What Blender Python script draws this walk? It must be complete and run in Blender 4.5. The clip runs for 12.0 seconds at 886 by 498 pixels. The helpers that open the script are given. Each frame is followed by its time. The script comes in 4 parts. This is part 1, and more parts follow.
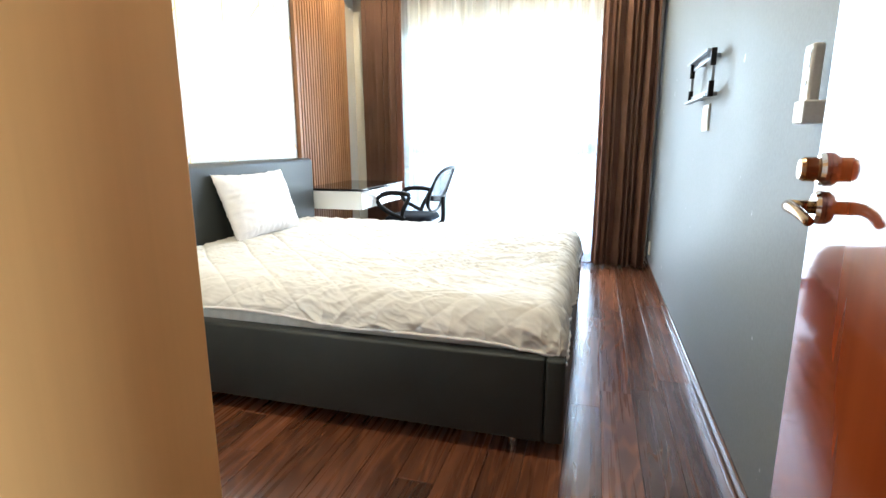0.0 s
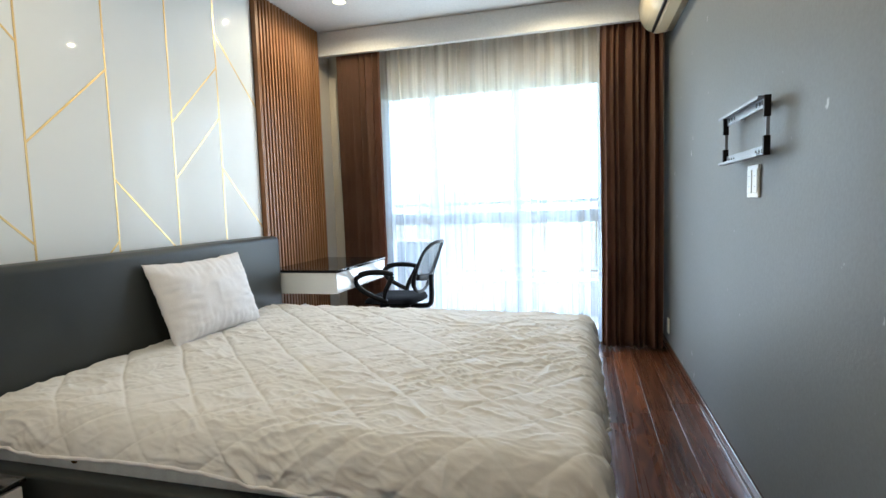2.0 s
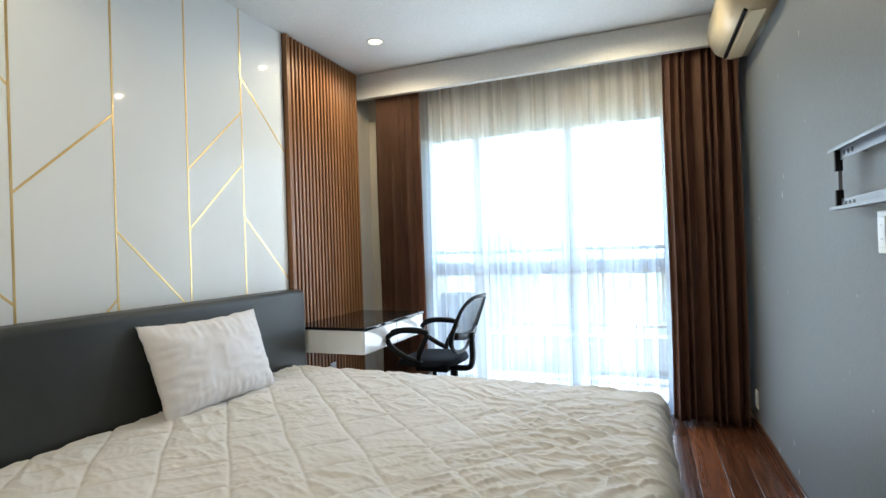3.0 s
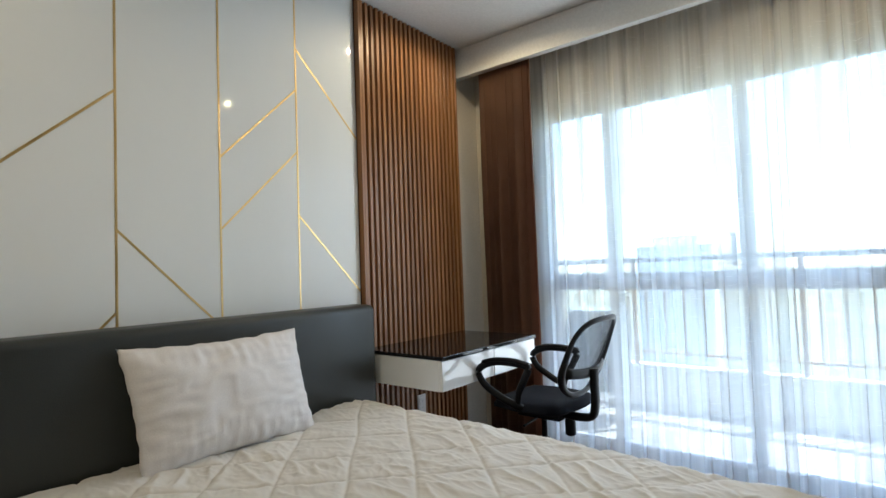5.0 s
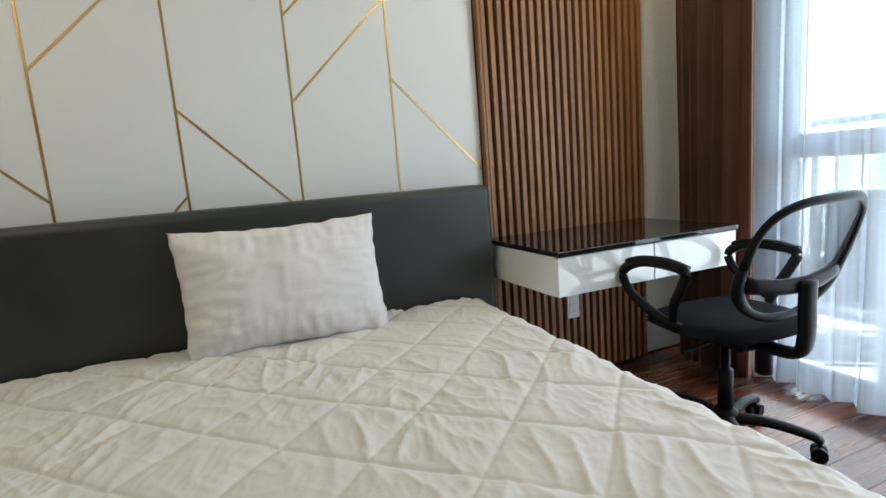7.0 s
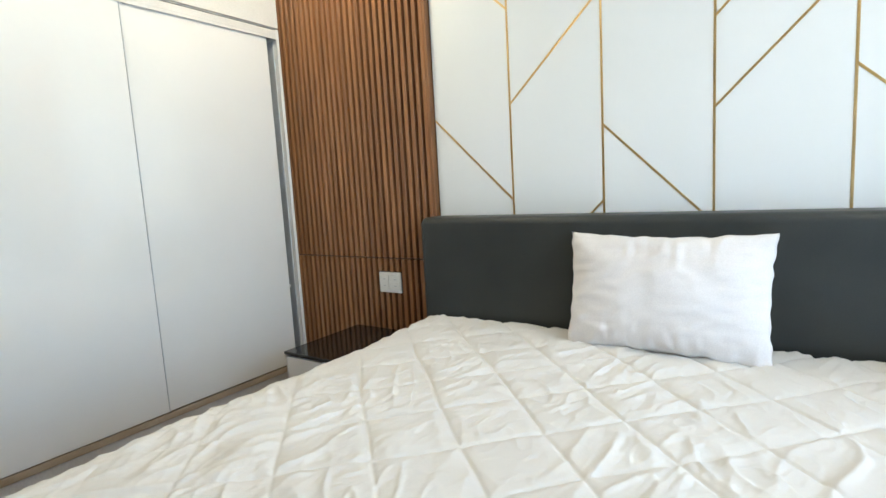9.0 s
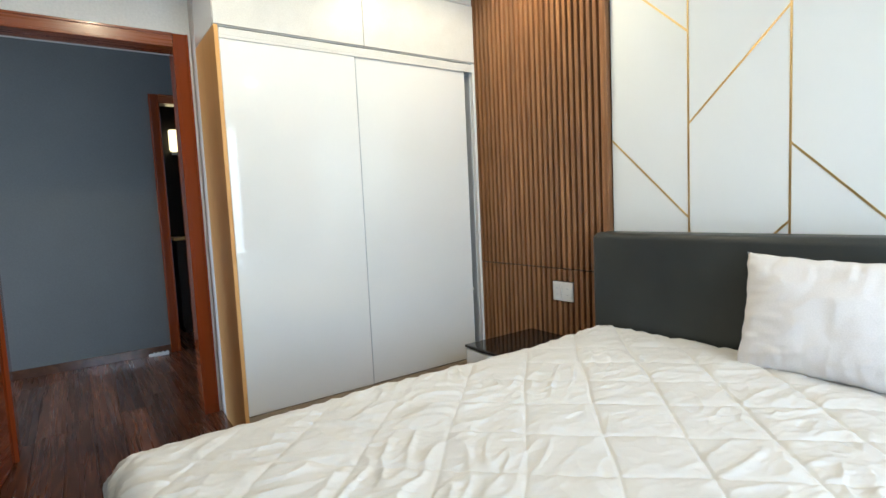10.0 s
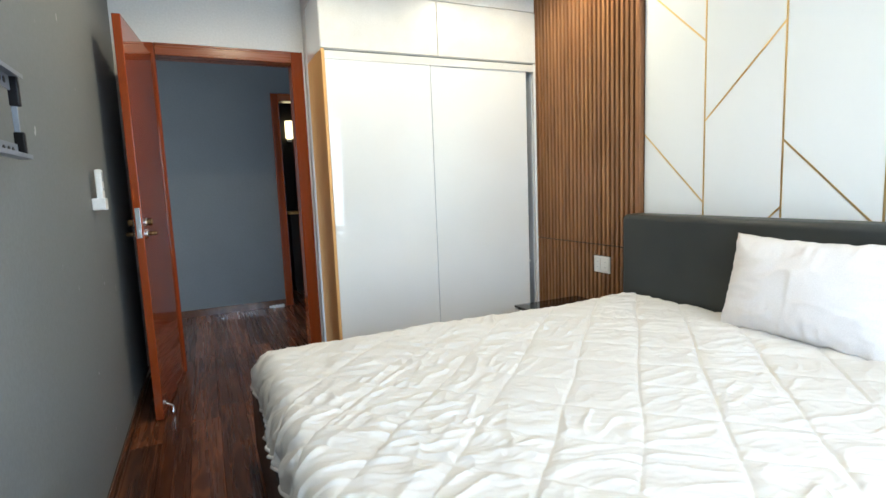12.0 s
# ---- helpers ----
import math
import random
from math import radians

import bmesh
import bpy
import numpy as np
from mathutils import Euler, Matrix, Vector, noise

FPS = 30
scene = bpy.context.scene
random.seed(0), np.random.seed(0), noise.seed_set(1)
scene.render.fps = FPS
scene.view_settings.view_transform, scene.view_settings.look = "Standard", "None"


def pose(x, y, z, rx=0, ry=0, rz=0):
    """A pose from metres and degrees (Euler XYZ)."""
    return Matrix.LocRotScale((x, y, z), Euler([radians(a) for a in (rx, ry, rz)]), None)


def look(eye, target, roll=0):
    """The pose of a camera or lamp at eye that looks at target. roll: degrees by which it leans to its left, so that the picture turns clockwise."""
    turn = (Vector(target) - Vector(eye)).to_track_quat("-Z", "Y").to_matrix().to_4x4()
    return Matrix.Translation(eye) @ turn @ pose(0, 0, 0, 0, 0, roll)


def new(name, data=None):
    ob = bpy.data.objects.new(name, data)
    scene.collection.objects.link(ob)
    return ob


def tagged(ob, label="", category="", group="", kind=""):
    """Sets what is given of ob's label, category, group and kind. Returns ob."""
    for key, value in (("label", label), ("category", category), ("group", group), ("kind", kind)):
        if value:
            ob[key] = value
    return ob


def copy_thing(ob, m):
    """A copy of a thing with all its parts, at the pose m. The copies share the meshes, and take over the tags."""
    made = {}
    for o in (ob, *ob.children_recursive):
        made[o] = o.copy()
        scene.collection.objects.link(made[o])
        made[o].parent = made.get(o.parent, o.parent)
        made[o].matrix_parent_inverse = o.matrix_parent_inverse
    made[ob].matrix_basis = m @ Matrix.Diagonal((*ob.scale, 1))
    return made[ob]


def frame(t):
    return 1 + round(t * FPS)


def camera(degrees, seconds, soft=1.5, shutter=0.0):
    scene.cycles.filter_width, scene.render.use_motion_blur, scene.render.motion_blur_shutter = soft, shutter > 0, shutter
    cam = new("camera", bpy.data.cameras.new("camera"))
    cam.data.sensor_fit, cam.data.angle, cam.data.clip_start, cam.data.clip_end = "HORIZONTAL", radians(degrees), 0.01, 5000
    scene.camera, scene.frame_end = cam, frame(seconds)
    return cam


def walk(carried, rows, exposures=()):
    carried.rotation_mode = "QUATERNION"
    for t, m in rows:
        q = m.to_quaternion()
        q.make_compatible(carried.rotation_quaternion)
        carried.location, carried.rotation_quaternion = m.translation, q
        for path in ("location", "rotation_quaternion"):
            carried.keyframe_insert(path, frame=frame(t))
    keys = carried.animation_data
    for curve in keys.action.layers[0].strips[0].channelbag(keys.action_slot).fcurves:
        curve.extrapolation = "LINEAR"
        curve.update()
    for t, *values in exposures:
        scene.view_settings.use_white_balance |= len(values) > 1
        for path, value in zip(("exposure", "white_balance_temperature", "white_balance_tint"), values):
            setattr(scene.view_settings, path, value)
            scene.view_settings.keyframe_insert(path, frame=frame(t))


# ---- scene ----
cam = camera(81.2, 12.0)
PATH = [
    (0, (0.147, -0.07, 1.141), (-0.402, 1.81, 0.735), -0.2),
    (0.5, (0.107, 0.019, 1.144), (-0.431, 1.905, 0.75), -1.2),
    (1, (0.061, 0.158, 1.144), (-0.472, 2.053, 0.792), -1.8),
    (1.5, (0.02, 0.309, 1.172), (-0.498, 2.224, 0.919), -1.8),
    (2, (0.008, 0.5, 1.194), (-0.514, 2.423, 1.027), -1.8),
    (2.5, (0.016, 0.705, 1.227), (-0.593, 2.609, 1.153), -1.9),
    (4.5, (-0.082, 1.611, 1.247), (-1.184, 3.275, 1.384), -1.8),
    (5, (-0.081, 1.827, 1.185), (-1.328, 3.388, 1.265), -2.0),
    (5.5, (-0.106, 2.069, 1.144), (-1.495, 3.505, 1.049), -2.4),
    (6, (-0.105, 2.296, 1.126), (-1.643, 3.56, 0.932), -3.1),
    (6.5, (-0.114, 2.508, 1.084), (-1.783, 3.581, 0.833), -4.1),
    (8.5, (-0.131, 3.098, 1.128), (-1.972, 2.378, 0.829), -4.0),
    (9, (-0.068, 3.214, 1.165), (-1.71, 2.098, 0.922), -3.3),
    (9.5, (0.035, 3.31, 1.182), (-1.368, 1.902, 0.959), -3.4),
    (10, (0.088, 3.44, 1.193), (-1.066, 1.815, 1.024), -2.7),
    (10.5, (0.127, 3.61, 1.187), (-0.791, 1.842, 1.016), -2.5),
    (11, (0.162, 3.767, 1.193), (-0.648, 1.946, 1.025), -2.6),
    (11.5, (0.197, 3.956, 1.191), (-0.623, 2.144, 0.989), -2.4),
    (12, (0.216, 4.095, 1.222), (-0.614, 2.291, 0.983), -2.3),
]
EXPOSURES = [(0.0, 5.4, 5350, 3), (0.5, 5.22, 5350, 3), (1.0, 4.74, 5350, 3), (2.0, 4.27, 5400, 4), (2.6, 4.14, 5400, 4), (4.5, 3.84, 5650, 5), (5.5, 3.42, 5700, 5), (6.7, 3.65, 5700, 4), (8.4, 4.56, 5250, 3), (9.5, 4.6, 5250, 3), (12.0, 4.76, 5250, 3)]
walk(cam, [(t, look(eye, target, roll)) for t, eye, target, roll in PATH], EXPOSURES)

# ---- world, sun, lamps ----
world = bpy.data.worlds.new("sky")
scene.world = world
world.use_nodes = True
wn = world.node_tree
sky = wn.nodes.new("ShaderNodeTexSky")
sky.sky_type, sky.sun_disc = "NISHITA", False
sky.sun_elevation, sky.sun_rotation = radians(64), radians(40)
wn.links.new(sky.outputs["Color"], wn.nodes["Background"].inputs["Color"])
wn.nodes["Background"].inputs["Strength"].default_value = 0.08
sun = new("sun", bpy.data.lights.new("sun", "SUN"))
sun.data.energy, sun.data.angle, sun.data.color = 2.0, radians(0.6), (1.0, 0.95, 0.88)
sun.matrix_world = look((5.0, 6.0, 16.5), (0, 0, 0))

hall_day = new("hall_daylight", bpy.data.lights.new("hall_daylight", "AREA"))
hall_day.data.shape, hall_day.data.size, hall_day.data.size_y = "RECTANGLE", 0.70, 2.0
hall_day.data.energy, hall_day.data.color = 1.8, (1.0, 0.92, 0.80)
hall_day.matrix_world = look((2.88, -1.22, 1.18), (0.0, -1.22, 1.18))

# Fill lamp added on the room side of the voile to lift the room.
window_fill = new("window_fill_lamp", bpy.data.lights.new("window_fill_lamp", "AREA"))
window_fill.data.shape, window_fill.data.size, window_fill.data.size_y = "RECTANGLE", 1.90, 2.2
window_fill.data.energy, window_fill.data.color = 1.95, (1.0, 0.98, 0.95)
window_fill.matrix_world = look((-0.80, 4.845, 1.15), (-0.80, 0.0, 1.15))

# plan in metres
X_HEAD, X_PANEL, X_SLAT, X_TV = -2.29, -2.226, -2.193, 0.65
Y_DOOR, Y_WARD, Y_BEAM, Y_WIN = 0.10, 0.75, 4.72, 5.05
H = 2.732


# ---- materials ----
def nodes_of(name):
    m = bpy.data.materials.new(name)
    m.use_nodes = True
    t = m.node_tree
    return m, t, t.nodes["Principled BSDF"]


def mixed(t, factor, a, b):
    n = t.nodes.new("ShaderNodeMix")
    n.data_type = "RGBA"
    t.links.new(factor, n.inputs["Factor"])
    for slot, c in ((6, a), (7, b)):
        if isinstance(c, tuple):
            n.inputs[slot].default_value = (*c, 1)
        else:
            t.links.new(c, n.inputs[slot])
    return n.outputs[2]


def noise_at(t, scale, stretch=(1, 1, 1), detail=4, offset=None, dist=0.0):
    co = t.nodes.new("ShaderNodeTexCoord")
    mp = t.nodes.new("ShaderNodeMapping")
    mp.inputs["Scale"].default_value = stretch
    t.links.new(co.outputs["Object"], mp.inputs["Vector"])
    if offset is not None:
        t.links.new(offset, mp.inputs["Location"])
    n = t.nodes.new("ShaderNodeTexNoise")
    n.inputs["Scale"].default_value, n.inputs["Detail"].default_value = scale, detail
    n.inputs["Distortion"].default_value = dist
    t.links.new(mp.outputs["Vector"], n.inputs["Vector"])
    return n.outputs["Fac"]


def ramp(t, fac, lo, hi):
    n = t.nodes.new("ShaderNodeMapRange")
    n.inputs["From Min"].default_value, n.inputs["From Max"].default_value = lo, hi
    t.links.new(fac, n.inputs["Value"])
    return n.outputs["Result"]


def bump(t, bsdf, fac, strength, distance):
    n = t.nodes.new("ShaderNodeBump")
    n.inputs["Strength"].default_value, n.inputs["Distance"].default_value = strength, distance
    t.links.new(fac, n.inputs["Height"])
    t.links.new(n.outputs["Normal"], bsdf.inputs["Normal"])


def surface(name, dark, light, rough, big=2.0, fine=60.0, relief=0.15, metal=0.0, stretch=(1, 1, 1), coat=0.0, rough_var=0.06, grain_depth=0.15):
    """Colour that wanders between two tones at a large scale, with a fine grain and relief."""
    m, t, b = nodes_of(name)
    large = ramp(t, noise_at(t, big, stretch), 0.3, 0.7)
    small = noise_at(t, fine, stretch, 6)
    tone = mixed(t, large, dark, light)
    grain = t.nodes.new("ShaderNodeMix")
    grain.data_type, grain.blend_type = "RGBA", "MULTIPLY"
    grain.inputs["Factor"].default_value = grain_depth
    t.links.new(tone, grain.inputs[6])
    t.links.new(ramp(t, small, 0.2, 0.8), grain.inputs[7])
    t.links.new(grain.outputs[2], b.inputs["Base Color"])
    r = t.nodes.new("ShaderNodeMapRange")
    r.inputs["To Min"].default_value, r.inputs["To Max"].default_value = max(0.02, rough - rough_var), rough + rough_var
    t.links.new(large, r.inputs["Value"])
    t.links.new(r.outputs["Result"], b.inputs["Roughness"])
    b.inputs["Metallic"].default_value = metal
    b.inputs["Coat Weight"].default_value, b.inputs["Coat Roughness"].default_value = coat, 0.03
    if relief:
        bump(t, b, small, relief, 0.002)
    return m


def wood(name, dark, light, rough, along=1, scale=14.0, coat=0.0, vary=0.5, swirl=True, line=0.5, relief=0.12, lines=0.18):
    """Grain that runs along one axis, shifted from piece to piece."""
    m, t, b = nodes_of(name)
    info = t.nodes.new("ShaderNodeObjectInfo")
    shift = t.nodes.new("ShaderNodeVectorMath")
    shift.operation = "SCALE"
    shift.inputs[0].default_value = (37.0, 91.0, 53.0)
    t.links.new(info.outputs["Random"], shift.inputs["Scale"])
    stretch = [1.0, 1.0, 1.0]
    stretch[along] = 0.07
    a = noise_at(t, scale, stretch, 4, shift.outputs[0], 0.6)
    fine_stretch = [1.0, 1.0, 1.0]
    fine_stretch[along] = 0.02
    f = noise_at(t, scale * 9, fine_stretch, 4, shift.outputs[0])
    fac = ramp(t, a, 0.28, 0.72)
    if swirl:
        sw_stretch = [1.0, 1.0, 1.0]
        sw_stretch[along] = 0.16
        base = noise_at(t, 5.5, sw_stretch, 2, shift.outputs[0], 0.3)
        mul = t.nodes.new("ShaderNodeMath")
        mul.operation = "MULTIPLY"
        mul.inputs[1].default_value = 62.0
        t.links.new(base, mul.inputs[0])
        sn = t.nodes.new("ShaderNodeMath")
        sn.operation = "SINE"
        t.links.new(mul.outputs[0], sn.inputs[0])
        rings = ramp(t, sn.outputs[0], -0.2, 1.0)
        mx = t.nodes.new("ShaderNodeMix")
        mx.inputs["Factor"].default_value = line
        t.links.new(fac, mx.inputs[2])
        t.links.new(rings, mx.inputs[3])
        fac = mx.outputs[0]
    c = mixed(t, fac, dark, light)
    hue = t.nodes.new("ShaderNodeHueSaturation")
    v = t.nodes.new("ShaderNodeMapRange")
    v.inputs["To Min"].default_value, v.inputs["To Max"].default_value = 1 - vary, 1 + vary
    t.links.new(info.outputs["Random"], v.inputs["Value"])
    t.links.new(v.outputs["Result"], hue.inputs["Value"])
    t.links.new(c, hue.inputs["Color"])
    dk = t.nodes.new("ShaderNodeMix")
    dk.data_type, dk.blend_type = "RGBA", "MULTIPLY"
    dk.inputs["Factor"].default_value = lines
    t.links.new(hue.outputs["Color"], dk.inputs[6])
    t.links.new(ramp(t, f, 0.3, 0.62), dk.inputs[7])
    t.links.new(dk.outputs[2], b.inputs["Base Color"])
    r = t.nodes.new("ShaderNodeMapRange")
    r.inputs["To Min"].default_value, r.inputs["To Max"].default_value = rough - 0.28 * lines, rough + 0.39 * lines
    t.links.new(f, r.inputs["Value"])
    t.links.new(r.outputs["Result"], b.inputs["Roughness"])
    b.inputs["Coat Weight"].default_value, b.inputs["Coat Roughness"].default_value = coat, 0.12
    if relief:
        bump(t, b, f, relief, 0.001)
    return m


def plain(name, colour, rough, metal=0.0):
    m, t, b = nodes_of(name)
    b.inputs["Base Color"].default_value = (*colour, 1)
    b.inputs["Roughness"].default_value, b.inputs["Metallic"].default_value = rough, metal
    return m


def glowing(name, colour, strength):
    m, t, b = nodes_of(name)
    b.inputs["Base Color"].default_value = (0.8, 0.8, 0.8, 1)
    b.inputs["Emission Color"].default_value = (*colour, 1)
    b.inputs["Emission Strength"].default_value = strength
    return m


def sheer_cloth(name):
    """Thin voile: part open-woven, part cloth that lets light through, with slubs across and denser bands for folds."""
    m, t, b = nodes_of(name)
    out = t.nodes["Material Output"]
    clear = t.nodes.new("ShaderNodeBsdfTransparent")
    lit = t.nodes.new("ShaderNodeBsdfTranslucent")
    face = t.nodes.new("ShaderNodeBsdfDiffuse")
    lit.inputs["Color"].default_value = face.inputs["Color"].default_value = (0.85, 0.845, 0.825, 1)
    half = t.nodes.new("ShaderNodeMixShader")
    half.inputs["Fac"].default_value = 0.25
    t.links.new(lit.outputs[0], half.inputs[1])
    t.links.new(face.outputs[0], half.inputs[2])
    slub = ramp(t, noise_at(t, 45.0, (0.35, 0.35, 4.0), 3), 0.62, 0.74)
    # Denser upright bands put the folds' light and dark into the cloth.
    fold_bands = ramp(t, noise_at(t, 7.0, (2.0, 2.0, 0.05), 3), 0.38, 0.62)
    dens = t.nodes.new("ShaderNodeMath")
    dens.operation = "MULTIPLY_ADD"
    dens.inputs[1].default_value, dens.inputs[2].default_value = 0.30, 0.58
    t.links.new(fold_bands, dens.inputs[0])
    more = t.nodes.new("ShaderNodeMath")
    more.operation = "MULTIPLY_ADD"
    more.inputs[1].default_value = 0.14
    t.links.new(slub, more.inputs[0])
    t.links.new(dens.outputs[0], more.inputs[2])
    full = t.nodes.new("ShaderNodeMixShader")
    t.links.new(more.outputs[0], full.inputs["Fac"])
    t.links.new(clear.outputs[0], full.inputs[1])
    t.links.new(half.outputs[0], full.inputs[2])
    t.links.new(full.outputs[0], out.inputs["Surface"])
    return m


def clear_glass(name):
    m, t, b = nodes_of(name)
    b.inputs["Base Color"].default_value = (0.95, 0.98, 0.97, 1)
    b.inputs["Roughness"].default_value = 0.02
    b.inputs["Transmission Weight"].default_value = 1.0
    b.inputs["IOR"].default_value = 1.05
    return m


GREY_PAINT = surface("grey wall paint", (0.160, 0.170, 0.175), (0.188, 0.199, 0.203), 0.55, 1.3, 90, 0.25)
WHITE_PAINT = surface("white wall paint", (0.74, 0.74, 0.72), (0.80, 0.80, 0.78), 0.6, 1.5, 80, 0.12)
BEIGE_PAINT = surface("beige wall paint", (0.60, 0.55, 0.46), (0.66, 0.61, 0.52), 0.6, 1.5, 80, 0.15)
PLANK = wood("walnut plank", (0.050, 0.017, 0.008), (0.205, 0.076, 0.033), 0.27, 1, 6, 0.30, 0.40, True, 0.36, relief=0.04, lines=0.08)
SKIRT = wood("walnut skirting", (0.06, 0.025, 0.014), (0.14, 0.065, 0.035), 0.20, 1, 16, 0.8, 0.1, False)
SLAT_WOOD = wood("slat wood", (0.195, 0.084, 0.029), (0.34, 0.162, 0.060), 0.42, 2, 30, 0.05, 0.12, False)
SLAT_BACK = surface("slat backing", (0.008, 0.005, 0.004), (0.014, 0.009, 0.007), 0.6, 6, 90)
RED_WOOD = wood("varnished red wood", (0.19, 0.034, 0.006), (0.27, 0.054, 0.010), 0.06, 2, 5, 0.0, 0.05, False, 0.5, 0.0, 0.05)
RED_WOOD.node_tree.nodes["Principled BSDF"].inputs["Specular IOR Level"].default_value = 0.4
RED_WOOD_X = wood("varnished red wood across", (0.20, 0.042, 0.006), (0.32, 0.080, 0.014), 0.27, 0, 12, 0.25, 0.06, False)
TAN_WOOD = wood("tan laminate", (0.66, 0.385, 0.14), (0.70, 0.41, 0.155), 0.45, 2, 4, 0.0, 0.03, False, 0.5, 0.04, 0.05)
TAN_WOOD.node_tree.nodes["Principled BSDF"].inputs["Specular IOR Level"].default_value = 0.2
GLOSS_WHITE = surface("gloss white lacquer", (0.81, 0.82, 0.81), (0.86, 0.87, 0.86), 0.05, 1.2, 50, 0.0, coat=0.8, rough_var=0.02, grain_depth=0.01)
PANEL_WHITE = surface("gloss white panel", (0.75, 0.77, 0.77), (0.79, 0.81, 0.81), 0.045, 0.9, 40, 0.0, coat=0.0, rough_var=0.02, grain_depth=0.01)
PANEL_WHITE.node_tree.nodes["Principled BSDF"].inputs["Specular IOR Level"].default_value = 0.13
GOLD = surface("brushed gold", (0.74, 0.52, 0.20), (0.86, 0.65, 0.32), 0.38, 5, 200, 0.05, metal=1.0)
LEATHER = surface("grey faux leather", (0.029, 0.034, 0.034), (0.041, 0.046, 0.045), 0.42, 3, 260, 0.35)
COTTON = surface("cream quilt cotton", (0.68, 0.665, 0.635), (0.72, 0.71, 0.685), 0.75, 3, 140, 0.2, grain_depth=0.03)
PILLOW_COTTON = surface("white pillow cotton", (0.77, 0.75, 0.75), (0.83, 0.81, 0.81), 0.75, 4, 260, 0.3)
TICKING = surface("white mattress cover", (0.66, 0.66, 0.63), (0.74, 0.74, 0.71), 0.7, 4, 200, 0.3)
DRAPE = surface("brown curtain cloth", (0.20, 0.104, 0.066), (0.27, 0.145, 0.093), 0.72, 3, 300, 0.3)
SHEER = sheer_cloth("sheer voile")
DARK_GLASS = plain("dark tinted glass top", (0.012, 0.012, 0.013), 0.04)
BLACK_PLASTIC = surface("black plastic", (0.006, 0.006, 0.007), (0.011, 0.011, 0.013), 0.45, 8, 220, 0.1)
BLACK_CLOTH = surface("black seat fabric", (0.005, 0.006, 0.010), (0.010, 0.012, 0.018), 0.85, 8, 300, 0.5)
GREY_METAL = surface("grey steel", (0.28, 0.31, 0.36), (0.36, 0.39, 0.44), 0.35, 9, 120, 0.05, metal=0.6)
CHROME = surface("chrome", (0.70, 0.70, 0.70), (0.82, 0.82, 0.82), 0.15, 9, 120, 0.02, metal=1.0)
BRONZE = surface("polished bronze", (0.30, 0.19, 0.09), (0.45, 0.30, 0.15), 0.16, 12, 120, 0.02, metal=1.0)
for m, level in ((LEATHER, 0.35), (BLACK_PLASTIC, 0.15), (BLACK_CLOTH, 0.08), (GREY_PAINT, 0.25)):
    m.node_tree.nodes["Principled BSDF"].inputs["Specular IOR Level"].default_value = level
WHITE_PLASTIC = surface("white plastic", (0.72, 0.72, 0.70), (0.78, 0.78, 0.76), 0.35, 8, 160, 0.05)
# The nearby lamp's warm glow is put into this plastic's yellow.
AC_PLASTIC = surface("white plastic tinted for lamp glow", (0.70, 0.57, 0.34), (0.76, 0.64, 0.42), 0.35, 3, 120, 0.05)
ALU = surface("white aluminium", (0.54, 0.57, 0.60), (0.60, 0.63, 0.66), 0.4, 6, 120, 0.05)
TRACK_TAN = surface("champagne aluminium", (0.38, 0.31, 0.22), (0.46, 0.38, 0.28), 0.35, 6, 120, 0.05)
RAIL_STEEL = surface("brown painted steel", (0.30, 0.17, 0.08), (0.40, 0.24, 0.12), 0.4, 9, 120, 0.1)
TILE = surface("pale balcony tile", (0.27, 0.27, 0.265), (0.34, 0.335, 0.33), 0.45, 3, 60, 0.1)
FACADE = surface("pale facade render", (0.50, 0.50, 0.49), (0.58, 0.57, 0.55), 0.8, 0.2, 6, 0.1)
GROUND = surface("far green land", (0.10, 0.13, 0.07), (0.24, 0.24, 0.19), 0.9, 0.02, 0.6, 0.0)
GLASS = clear_glass("window glass")
# Distance haze is put into both tower colours, paled to merge with the sky.
HAZED_FACADE = surface("far facade paled for haze", (0.70, 0.70, 0.69), (0.78, 0.77, 0.76), 0.9, 0.2, 6, 0.0)
HAZED_GLASS = plain("far glazing paled for haze", (0.55, 0.58, 0.60), 0.5)
LAMP_GLOW = glowing("lamp diffuser", (1.0, 0.74, 0.36), 0.16)
def scuffed(name, base):
    """Matt paint with pale scuffs and chips here and there."""
    m = base.copy()
    m.name = name
    t = m.node_tree
    b = t.nodes["Principled BSDF"]
    src = b.inputs["Base Color"].links[0].from_socket
    marks = ramp(t, noise_at(t, 16.0, (1.0, 1.0, 0.55), 3), 0.735, 0.765)
    t.links.new(mixed(t, marks, src, (0.42, 0.43, 0.43)), b.inputs["Base Color"])
    return m


BRACKET_STEEL = surface("blue-grey coated steel", (0.15, 0.17, 0.205), (0.20, 0.22, 0.26), 0.42, 9, 120, 0.05)
GREY_SCUFFED = scuffed("scuffed grey wall paint", GREY_PAINT)
SCONCE_GLOW = glowing("sconce shade", (1.0, 0.74, 0.34), 0.10)


# ---- building helpers ----
def mesh_object(name, bm, material, parent=None, label="", smooth=False):
    me = bpy.data.meshes.new(name)
    bm.normal_update()
    bm.to_mesh(me)
    bm.free()
    me.materials.append(material)
    if smooth:
        for p in me.polygons:
            p.use_smooth = True
    ob = new(name, me)
    if parent is not None:
        ob.parent = parent
    if label:
        ob["label"] = label
    return ob


def part(name, bm, material, parent, label="", smooth=False):
    return mesh_object(name, bm, material, parent, label, smooth)


